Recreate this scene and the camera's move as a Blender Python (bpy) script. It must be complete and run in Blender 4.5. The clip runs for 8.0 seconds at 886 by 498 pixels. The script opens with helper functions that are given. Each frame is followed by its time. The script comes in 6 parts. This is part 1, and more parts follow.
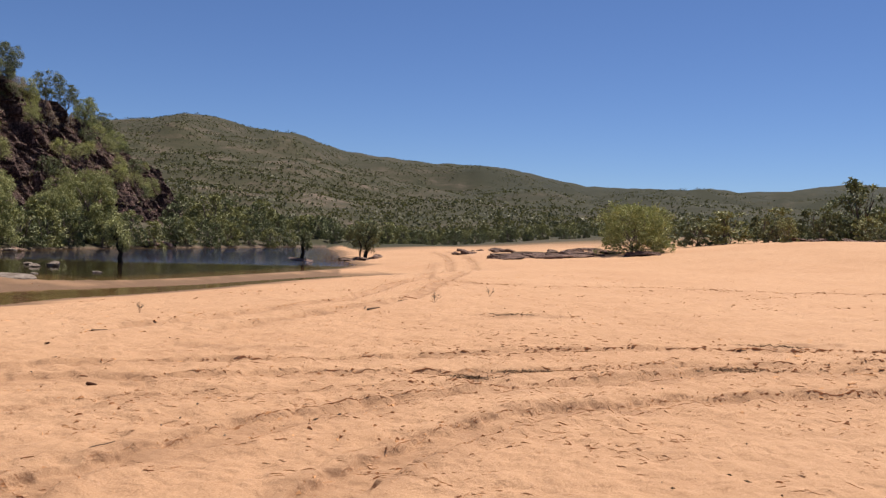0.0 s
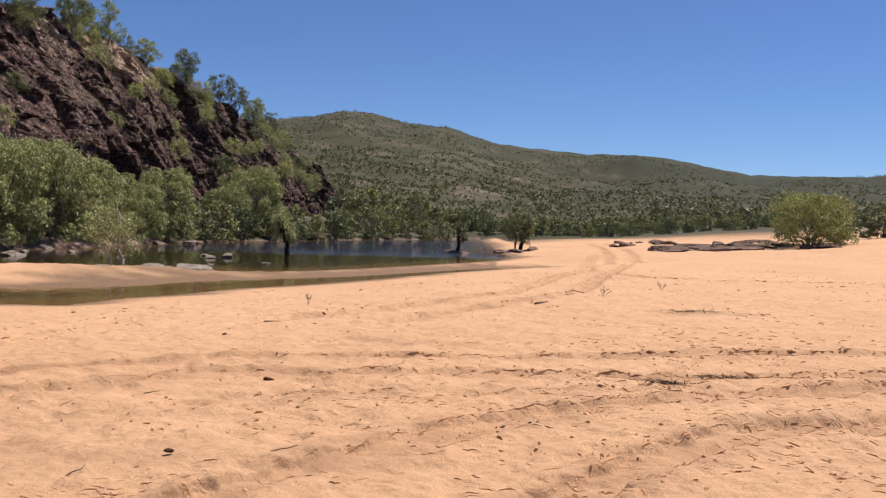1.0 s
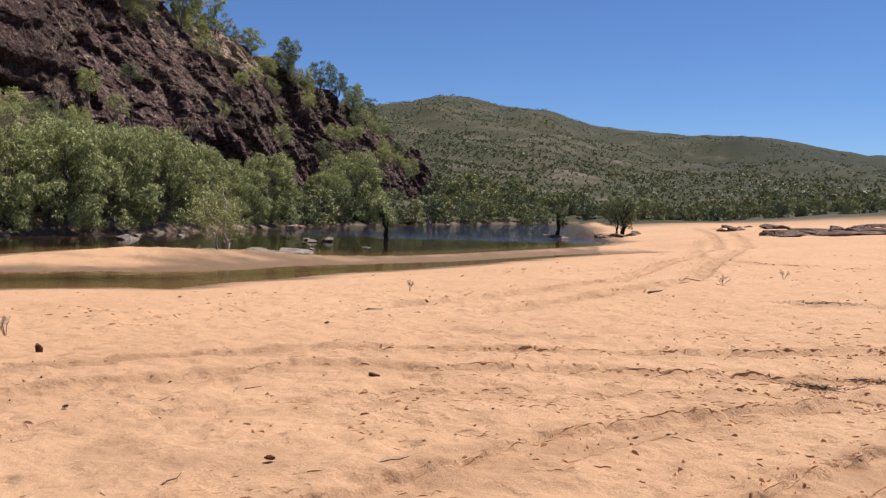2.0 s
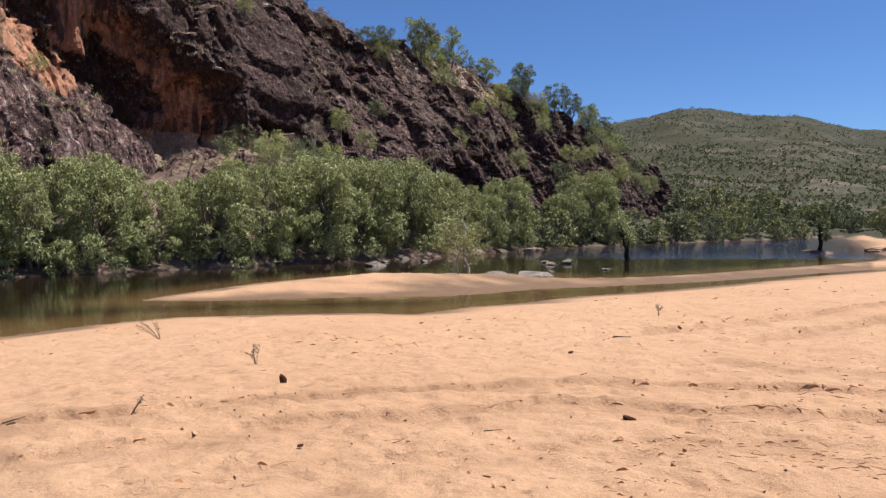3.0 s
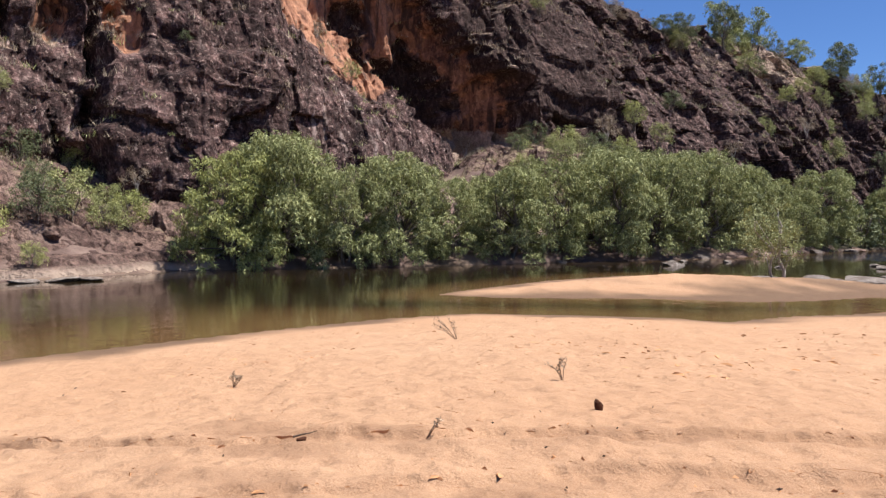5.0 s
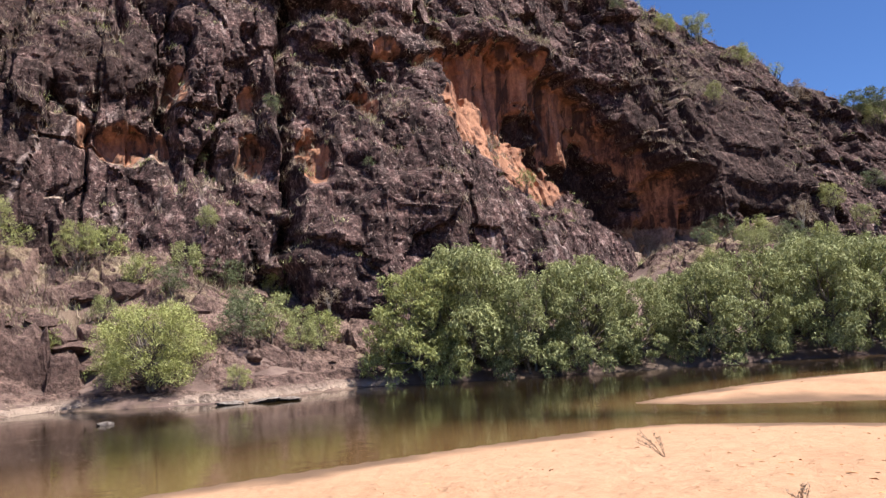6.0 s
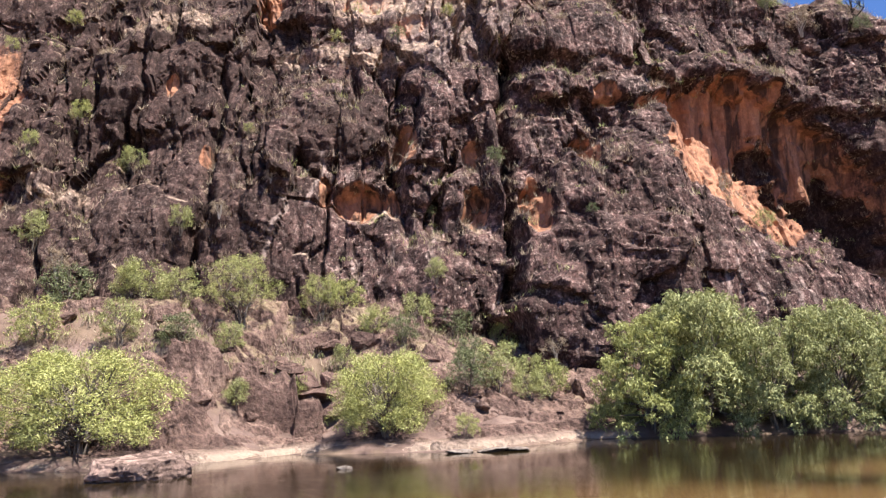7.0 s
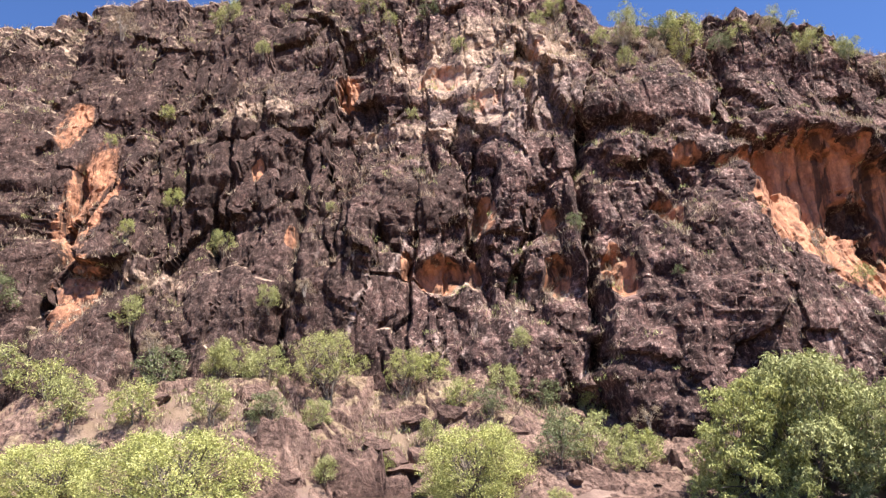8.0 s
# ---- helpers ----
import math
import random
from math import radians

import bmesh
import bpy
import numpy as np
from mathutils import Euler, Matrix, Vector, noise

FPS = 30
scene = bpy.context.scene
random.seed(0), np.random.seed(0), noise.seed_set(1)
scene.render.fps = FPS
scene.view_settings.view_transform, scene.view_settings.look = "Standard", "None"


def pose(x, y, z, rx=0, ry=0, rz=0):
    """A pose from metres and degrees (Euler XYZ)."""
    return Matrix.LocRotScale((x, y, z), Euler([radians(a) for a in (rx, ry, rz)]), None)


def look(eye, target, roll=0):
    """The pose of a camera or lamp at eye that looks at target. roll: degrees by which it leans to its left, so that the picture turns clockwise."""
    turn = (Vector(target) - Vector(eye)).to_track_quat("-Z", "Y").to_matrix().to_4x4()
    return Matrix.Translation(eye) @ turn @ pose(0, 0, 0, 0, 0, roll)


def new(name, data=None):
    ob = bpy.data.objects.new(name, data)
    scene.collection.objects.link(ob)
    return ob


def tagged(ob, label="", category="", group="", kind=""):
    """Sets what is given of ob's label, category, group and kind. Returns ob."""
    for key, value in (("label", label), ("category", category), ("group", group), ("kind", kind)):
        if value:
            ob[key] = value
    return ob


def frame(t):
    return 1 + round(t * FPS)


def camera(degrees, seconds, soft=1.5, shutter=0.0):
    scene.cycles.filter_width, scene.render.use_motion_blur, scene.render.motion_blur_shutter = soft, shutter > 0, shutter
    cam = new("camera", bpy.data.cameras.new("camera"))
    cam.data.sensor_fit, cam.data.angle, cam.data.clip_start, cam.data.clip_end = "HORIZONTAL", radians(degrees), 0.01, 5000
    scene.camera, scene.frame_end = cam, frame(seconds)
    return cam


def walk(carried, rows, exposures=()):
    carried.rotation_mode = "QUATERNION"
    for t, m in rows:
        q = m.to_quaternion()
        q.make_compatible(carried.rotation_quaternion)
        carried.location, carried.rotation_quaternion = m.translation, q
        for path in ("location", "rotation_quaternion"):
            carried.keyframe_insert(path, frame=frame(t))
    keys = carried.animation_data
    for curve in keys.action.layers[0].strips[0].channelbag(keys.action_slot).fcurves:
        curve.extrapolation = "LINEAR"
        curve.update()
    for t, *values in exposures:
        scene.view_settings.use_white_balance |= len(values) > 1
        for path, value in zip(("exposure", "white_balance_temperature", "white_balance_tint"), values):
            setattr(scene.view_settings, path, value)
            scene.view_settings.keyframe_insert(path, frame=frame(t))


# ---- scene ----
cam = camera(57.14, 8.0, soft=1.35)
PATH = [
    (0.0, pose(-0.000, -0.000, 1.635, 89.08, -2.26, 0.00)),
    (0.3, pose(-0.154, 0.220, 1.628, 88.73, -2.48, 4.21)),
    (0.5, pose(-0.242, 0.359, 1.621, 88.54, -2.62, 5.92)),
    (0.7, pose(-0.299, 0.483, 1.610, 88.43, -2.36, 7.36)),
    (1.0, pose(-0.373, 0.663, 1.594, 88.15, -1.97, 10.67)),
    (1.2, pose(-0.434, 0.786, 1.592, 87.72, -1.93, 12.86)),
    (2.3, pose(-0.767, 1.452, 1.592, 86.79, -1.49, 20.99)),
    (2.5, pose(-0.831, 1.605, 1.594, 87.39, -1.22, 24.91)),
    (2.8, pose(-0.965, 1.812, 1.580, 88.00, -0.27, 31.22)),
    (3.0, pose(-1.060, 1.942, 1.568, 88.14, 0.36, 34.02)),
    (3.2, pose(-1.155, 2.043, 1.563, 88.14, 0.31, 35.71)),
    (3.5, pose(-1.300, 2.189, 1.556, 88.60, 0.24, 39.13)),
    (3.7, pose(-1.402, 2.304, 1.539, 88.46, 0.39, 42.10)),
    (4.0, pose(-1.572, 2.469, 1.518, 87.49, 0.62, 46.50)),
    (4.2, pose(-1.730, 2.550, 1.525, 86.38, 0.51, 49.65)),
    (5.3, pose(-2.405, 2.818, 1.575, 90.46, 0.62, 57.10)),
    (5.5, pose(-2.540, 2.862, 1.602, 92.79, 1.15, 60.26)),
    (5.7, pose(-2.635, 2.899, 1.610, 94.43, 1.96, 62.99)),
    (6.0, pose(-2.756, 2.953, 1.615, 95.84, 3.17, 66.88)),
    (6.2, pose(-2.816, 2.996, 1.626, 96.81, 3.20, 69.73)),
    (6.5, pose(-2.902, 3.059, 1.642, 98.03, 3.25, 74.70)),
    (6.7, pose(-2.965, 3.094, 1.641, 99.11, 2.94, 79.00)),
    (7.0, pose(-3.056, 3.142, 1.634, 100.02, 2.47, 82.79)),
    (7.2, pose(-3.089, 3.158, 1.622, 100.68, 2.49, 84.54)),
    (7.5, pose(-3.135, 3.178, 1.603, 102.33, 2.53, 85.71)),
    (7.7, pose(-3.174, 3.186, 1.598, 103.48, 2.93, 86.34)),
    (8.0, pose(-3.243, 3.197, 1.598, 105.39, 3.53, 88.96)),
]
walk(cam, PATH, [(0.0, 0.58, 6900, 12), (0.5, 0.74, 6850, 11), (1.0, 0.72, 6650, 10.5), (2.5, 0.71, 6300, 8), (3.5, 0.90, 6130, 8), (5.3, 0.92, 6150, 10), (6.0, 1.12, 6150, 11), (6.5, 1.37, 6350, 12), (7.0, 1.56, 6350, 11), (8.0, 1.75, 6450, 12)])

# ---- light ----
SUN_AZ, SUN_EL = 38.0, 64.0          # degrees clockwise from +y, degrees up
world = bpy.data.worlds.new("sky")
scene.world = world
world.use_nodes = True
wn = world.node_tree.nodes
sky = wn.new("ShaderNodeTexSky")
sky.sky_type = "NISHITA"
sky.sun_disc = False
sky.sun_elevation, sky.sun_rotation = radians(SUN_EL), radians(SUN_AZ)
sky.air_density, sky.dust_density, sky.ozone_density = 0.8, 0.0, 6.0
wn["Background"].inputs["Strength"].default_value = 0.052
tint = wn.new("ShaderNodeMix")
tint.data_type, tint.blend_type = "RGBA", "MULTIPLY"
tint.inputs[0].default_value, tint.inputs[7].default_value = 1.0, (0.86, 0.98, 1.22, 1)
world.node_tree.links.new(sky.outputs["Color"], tint.inputs[6])
world.node_tree.links.new(tint.outputs[2], wn["Background"].inputs["Color"])
sun_data = bpy.data.lights.new("sun", "SUN")
sun_data.energy, sun_data.angle, sun_data.color = 4.8, radians(0.53), (1.0, 0.95, 0.87)
sun = new("sun", sun_data)
sun_way = Vector((math.sin(radians(SUN_AZ)) * math.cos(radians(SUN_EL)), math.cos(radians(SUN_AZ)) * math.cos(radians(SUN_EL)), math.sin(radians(SUN_EL))))
sun.matrix_world = look(sun_way * 50, (0, 0, 0))

# ---- noise on arrays ----
def hashed(ix, iy, seed):
    h = ix.astype(np.int64) * 374761393 + iy.astype(np.int64) * 668265263 + seed * 974634777
    h = (h ^ (h >> 13)) * 1274126177 & 0xFFFFFFFF
    h = (h ^ (h >> 16)) * 2246822519 & 0xFFFFFFFF
    return ((h ^ (h >> 15)) & 0xFFFFFF) / float(0x1000000)


def vnoise(x, y, seed=0):
    """Smooth noise from -1 to 1."""
    ix, iy = np.floor(x), np.floor(y)
    fx, fy = x - ix, y - iy
    fx, fy = fx * fx * fx * (fx * (fx * 6 - 15) + 10), fy * fy * fy * (fy * (fy * 6 - 15) + 10)
    a, b = hashed(ix, iy, seed), hashed(ix + 1, iy, seed)
    c, d = hashed(ix, iy + 1, seed), hashed(ix + 1, iy + 1, seed)
    return 2 * ((a + (b - a) * fx) * (1 - fy) + (c + (d - c) * fx) * fy) - 1


def fbm(x, y, octaves=4, seed=0, gain=0.5):
    total, amp = np.zeros(np.broadcast(x, y).shape), 1.0
    for k in range(octaves):
        total += amp * vnoise(x * 2.03 ** k + 17.3 * k, y * 2.03 ** k - 9.1 * k, seed + k)
        amp *= gain
    return total


def cells(x, y, seed=0):
    """Cellular noise: distance to the nearest border (about 0 to 1) and a random number for each cell."""
    ix, iy = np.floor(x), np.floor(y)
    f1, f2, r1 = np.full(x.shape, 9.0), np.full(x.shape, 9.0), np.zeros(x.shape)
    ux, uy = np.zeros(x.shape), np.zeros(x.shape)
    for dx in (-1, 0, 1):
        for dy in (-1, 0, 1):
            cx, cy = ix + dx, iy + dy
            px, py = cx + hashed(cx, cy, seed), cy + hashed(cx, cy, seed + 51)
            d = 0.35 * np.hypot(x - px, y - py) + 0.65 * np.maximum(np.abs(x - px), np.abs(y - py))
            near = d < f1
            f2 = np.where(near, f1, np.minimum(f2, d))
            r1 = np.where(near, hashed(cx, cy, seed + 97), r1)
            ux, uy = np.where(near, x - px, ux), np.where(near, y - py, uy)
            f1 = np.where(near, d, f1)
    return f2 - f1, r1, ux, uy


def blocks(x, y, seed, tilt=0.9, cleft=0.5):
    """Angular blocks: each cell is a flat face of its own depth and slant, with a cleft round it."""
    e, r, ux, uy = cells(x, y, seed)
    r2, r3 = np.mod(r * 57.31, 1), np.mod(r * 131.7, 1)
    face = (r - 0.5) + tilt * ((r2 - 0.5) * ux + (r3 - 0.6) * uy)
    return face - cleft * (1 - smooth(e, 0.0, 0.08)), e


def smooth(x, a, b):
    t = np.clip((x - a) / (b - a), 0, 1)
    return t * t * (3 - 2 * t)


def bump_at(x, y, cx, cy, rx, ry):
    """1 in the middle of an ellipse, falling smoothly to 0 at its rim."""
    d = np.hypot((x - cx) / rx, (y - cy) / ry)
    return 1 - smooth(d, 0.55, 1.0)


def line_distance(x, y, line):
    """Distance from points to a polyline."""
    best = np.full(x.shape, 1e9)
    for (ax, ay), (bx, by) in zip(line[:-1], line[1:]):
        vx, vy = bx - ax, by - ay
        t = np.clip(((x - ax) * vx + (y - ay) * vy) / (vx * vx + vy * vy), 0, 1)
        best = np.minimum(best, np.hypot(x - ax - t * vx, y - ay - t * vy))
    return best


def inside(x, y, ring):
    odd = np.zeros(x.shape, bool)
    for (ax, ay), (bx, by) in zip(ring, ring[1:] + ring[:1]):
        cross = (ay > y) != (by > y)
        odd ^= cross & (x < (bx - ax) * (y - ay) / (by - ay + 1e-12) + ax)
    return odd


# ---- the plan ----
WATER_Z = -0.955
FAR_BANK = [(-20, 140), (-22.5, 128), (-26, 112), (-30, 100), (-32.5, 90), (-35, 80), (-36, 70), (-36, 60), (-34.5, 49), (-36, 42), (-37.5, 36),
            (-38.5, 30), (-40, 24), (-42, 19), (-43, 15.5), (-41, 11.5), (-40, 8), (-42, 3), (-43.5, 1), (-41, -3), (-39.5, -7), (-42, -12), (-43, -25), (-42, -60), (-40, -160)]
NEAR_SHORE = [(-15, -160), (-15.5, -40), (-17.5, -8), (-18.3, 3.2), (-18.9, 6.1), (-19.5, 9.9), (-19.9, 13.6), (-19.5, 16.2), (-17.5, 18.3), (-15.8, 19.6), (-14.3, 20.1),
              (-14.0, 22.5), (-13.3, 24.2), (-12.7, 27.2), (-11.2, 30.4), (-9.5, 35.5), (-8.0, 41.0), (-6.0, 46.7), (-3.6, 51.0)]
BAR_SHORE = [(-6.1, 47.9), (-8.4, 42.2), (-10.8, 35.8), (-13.2, 32.0), (-15.2, 29.3), (-15.7, 26.6), (-16.7, 24.7), (-19.0, 23.4), (-20.9, 21.2), (-22.6, 19.4), (-24.5, 18.5),
             (-25.2, 20.0), (-26.0, 22.5), (-27.0, 26.0), (-27.2, 30.5), (-25.2, 33.8), (-22.0, 33.3), (-18.6, 36.6), (-16.8, 34.6), (-14.5, 37.0), (-12.5, 41.4), (-9.8, 49.5),
             (-7.2, 57.6), (-6.8, 65.0), (-9.5, 75.0), (-13.5, 104.0), (-18.5, 128.0)]
RIVER = FAR_BANK + NEAR_SHORE + BAR_SHORE
RUTS = [  # wheel ruts in the sand: the line, half width, depth
    ([(-13, 0.5), (-7.7, 4.8), (-6.2, 6.8), (-4.4, 8.7), (-2.5, 9.7), (1.0, 11.2), (3.5, 12.0), (6.8, 12.4), (14, 13.0)], 0.17, 0.060),
    ([(-12, -0.5), (-6.5, 4.0), (-5.5, 6.1), (-4.0, 7.9), (-2.7, 8.4), (-1.1, 9.1), (0.8, 9.5), (3.2, 10.5), (6.1, 11.1), (14, 11.6)], 0.17, 0.050),
    ([(-3.2, 3.0), (-2.1, 5.3), (-1.3, 6.6), (-0.6, 7.4), (0.7, 8.4), (2.1, 9.3), (3.8, 10.2), (7.0, 10.6), (14, 10.4)], 0.20, 0.062),
    ([(-1.2, 3.0), (-0.5, 5.1), (0.0, 6.0), (0.7, 6.9), (1.8, 7.6), (2.5, 8.1), (3.8, 8.6), (5.2, 9.0), (14, 9.3)], 0.20, 0.068),
]
RUTS += [
    ([(-5.5, 13.5), (-2.4, 19.8), (-1.9, 25.8), (-0.7, 37.3), (0.6, 52), (0.4, 70), (-1.5, 90)], 0.22, 0.09),
    ([(-3.8, 13.5), (-0.7, 20.5), (-0.3, 27), (0.9, 38.5), (2.2, 52), (2.0, 70), (0.0, 90)], 0.22, 0.08),
    ([(30, 31), (16.3, 29.7), (12.5, 29.1), (9.3, 28.5), (6.3, 28.5), (3.9, 27.9), (1.2, 29.2), (-0.4, 33.5), (-0.9, 42), (-0.6, 60)], 0.22, 0.05),
    ([(-9, -2), (-5.6, 3.6), (-4.6, 5.6), (-3.0, 7.2), (-1.2, 8.0), (0.9, 8.9)], 0.16, 0.03),
]
# the hills' skyline by bearing: east and west of the middle
HILL_EAST = [(-180, 2), (-60, 3.6), (-40, 4.2), (-28.2, 4), (-26.6, 4.2), (-24.7, 4), (-23, 3.7), (-19.1, 3.5), (-16, 3.65), (-12.6, 3.7), (-9.9, 3.7), (-8.4, 4),
             (-4.8, 4.7), (-3.6, 4.85)]
HILL_WEST = [(1.1, 4.95), (3.9, 5.2), (5.9, 5.4), (7.5, 5.8), (10.6, 6.75), (13.7, 6.95), (15.9, 7.45), (17.8, 7.6), (19.9, 7.1), (22.6, 6.7), (30, 6.4), (45, 5),
             (70, 4), (180, 2)]
HILL_SKY = HILL_EAST + HILL_WEST
HILL_RANGE = [(-180, 1500), (-40, 2000), (-28, 2000), (-19, 1900), (-10, 1500), (0, 1150), (10, 950), (18, 900), (30, 900), (60, 900), (180, 1500)]


def shore_distance(x, y):
    """Distance from the water's edge, positive on land."""
    d = line_distance(x, y, RIVER + RIVER[:1])
    return np.where(inside(x, y, RIVER), -d, d)


def far_side(x, y):
    """1 beyond the river, 0 on the sandy side."""
    edge = np.interp(y, [p[1] for p in FAR_BANK[::-1]], [p[0] for p in FAR_BANK[::-1]])
    return (x < edge + 6) & (y < 150)


def hills(x, y):
    az = np.degrees(np.arctan2(-x, y))
    r = np.hypot(x, y)
    rr = np.interp(az, *zip(*HILL_RANGE))
    el = np.interp(az, *zip(*HILL_SKY))
    top = np.tan(np.radians(el)) * rr + 1.6
    foot = 215 + 45 * vnoise(az / 9, az * 0, 3)
    u = (r - foot) / (rr - foot)
    rise = np.where(u < 1, np.clip(u, 0, 1) ** 1.22, 1 - 0.25 * np.clip(u - 1, 0, 2) ** 1.2)
    rough = (fbm(x / 160, y / 160, 4, 5) * 15 + np.abs(fbm(x / 75, y / 75, 3, 8)) * 9 - 5) * np.clip(r / 900, 0, 1)
    fade = smooth(u, 0.0, 0.25) * (1 - 0.95 * smooth(u, 0.62, 0.92)) * (1 - smooth(u, 1.0, 1.2))
    step = 5 * np.clip(r / 900, 0, 1) * (smooth(np.abs(np.mod(u * 7 + 1.2 * fbm(x / 190, y / 190, 2, 31), 1.0) - 0.5), 0.05, 0.45) - 0.5) * fade
    return np.maximum(top * rise + rough * fade + step, 0)


def ground_height(x, y):
    sd = shore_distance(x, y)
    far = far_side(x, y)
    land = WATER_Z + 1.08 * (1 - np.exp(-(np.clip(sd, 0, None) / 7.5) ** 1.4))
    land += 2.6 * smooth(x + 0.15 * (y - 60), 8, 42) * smooth(y, 22, 75)
    land += 0.07 * fbm(x / 6, y / 6, 3, 11) * smooth(sd, 0.5, 6) + 0.5 * fbm(x / 30, y / 30, 2, 14) * smooth(np.hypot(x, y), 35, 80) * smooth(sd, 2, 25)
    slope = 0.36 + 0.10 * (1 - smooth(y, 10, 16)) - 0.20 * smooth(y, 54, 70)
    bank = WATER_Z + 0.2 * smooth(sd, 0, 0.6) + slope * np.clip(sd, 0, 13) + 0.5 * fbm(x / 4.5, y / 4.5, 3, 21) * smooth(sd, 0.8, 5)
    bank += 2.6 * bump_at(x, y, -52, 50, 9, 12)
    bank += 2.3 * smooth(sd, 6, 13) * smooth(y, -26, -20) * (1 - smooth(y, 6, 10))
    shelf = smooth(y, -14, -8) * (1 - smooth(y, 8, 13)) * (1 - smooth(sd, 2.0, 4.5))
    bank = bank * (1 - 0.75 * shelf) + 0.75 * shelf * (WATER_Z + 0.10 + 0.10 * sd + 0.10 * fbm(x / 2.2, y / 2.2, 3, 23))
    h = np.where(far, bank, land)
    bed = WATER_Z - 1.4 * (1 - np.exp(np.clip(sd, None, 0) / 5.0))
    h = np.where(sd < 0, bed, h)
    return h + hills(x, y)


def sand_relief(x, y):
    """Wheel ruts, footprints and wind pits."""
    out = np.zeros(x.shape)
    wob = 0.10 * vnoise(x / 0.9, y / 0.9, 41)
    for line, half, depth in RUTS:
        d = line_distance(x, y, line) + wob * 0.5
        lip = 0.55 + 0.45 * fbm(x / 0.35, y / 0.35, 2, 43)
        out += -0.85 * depth * (1 - smooth(d + 0.05 * vnoise(x / 0.12, y / 0.12, 44), half * 0.82, half * 1.08)) + 0.55 * depth * lip * np.exp(-((d - half * 1.45) / (half * 0.36)) ** 2)
    edge, rnd, _, _ = cells(x / 0.55, y / 0.55, 45)
    dimples = np.where(rnd > 0.62, 1, 0) * smooth(edge, 0.15, 0.6)
    patchy = smooth(fbm(x / 3.5, y / 3.5, 2, 47), -0.3, 0.5)
    out += -0.022 * dimples * patchy + 0.022 * fbm(x / 0.5, y / 0.5, 3, 49) + 0.016 * fbm(x / 0.16, y / 0.16, 2, 53)
    return out


def height_at(x, y):
    return float(ground_height(np.array([float(x)]), np.array([float(y)]))[0])


# ---- materials ----
def material(name, rough=0.9):
    m = bpy.data.materials.new(name)
    m.use_nodes = True
    m.node_tree.nodes["Principled BSDF"].inputs["Roughness"].default_value = rough
    return m, m.node_tree, m.node_tree.nodes["Principled BSDF"]


def node(tree, kind, ins=None, **attrs):
    n = tree.nodes.new(kind)
    for k, v in attrs.items():
        setattr(n, k, v)
    for k, v in (ins or {}).items():
        if hasattr(v, "is_linked"):
            tree.links.new(v, n.inputs[k])
        else:
            n.inputs[k].default_value = v
    return n


def coords(tree, scale=(1, 1, 1)):
    tc = node(tree, "ShaderNodeTexCoord")
    return node(tree, "ShaderNodeMapping", {"Vector": tc.outputs["Object"], "Scale": scale}).outputs[0]


def tex(tree, vec, scale, detail=5, rough=0.55, distortion=0.0):
    return node(tree, "ShaderNodeTexNoise", {"Vector": vec, "Scale": scale, "Detail": detail, "Roughness": rough, "Distortion": distortion}).outputs["Fac"]


def ramp(tree, fac, stops):
    n = node(tree, "ShaderNodeValToRGB", {"Fac": fac})
    e = n.color_ramp.elements
    while len(e) < len(stops):
        e.new(0.5)
    for k, (p, c) in enumerate(stops):
        e[k].position, e[k].color = p, (*c, 1) if len(c) == 3 else c
    return n.outputs["Color"]


def mix(tree, fac, a, b, blend="MIX"):
    n = node(tree, "ShaderNodeMix", data_type="RGBA", blend_type=blend)
    for k, v in ((0, fac), (6, a), (7, b)):
        if hasattr(v, "is_linked"):
            tree.links.new(v, n.inputs[k])
        else:
            n.inputs[k].default_value = (*v, 1) if isinstance(v, tuple) else v
    return n.outputs[2]


def mathn(tree, op, a, b=0.0):
    n = node(tree, "ShaderNodeMath", operation=op)
    for k, v in ((0, a), (1, b)):
        if hasattr(v, "is_linked"):
            tree.links.new(v, n.inputs[k])
        else:
            n.inputs[k].default_value = v
    return n.outputs[0]


def attr(tree, name):
    return node(tree, "ShaderNodeAttribute", attribute_name=name).outputs["Fac"]


def bump(tree, bsdf, height, strength, distance):
    b = node(tree, "ShaderNodeBump", {"Height": height, "Strength": strength, "Distance": distance})
    tree.links.new(b.outputs[0], bsdf.inputs["Normal"])


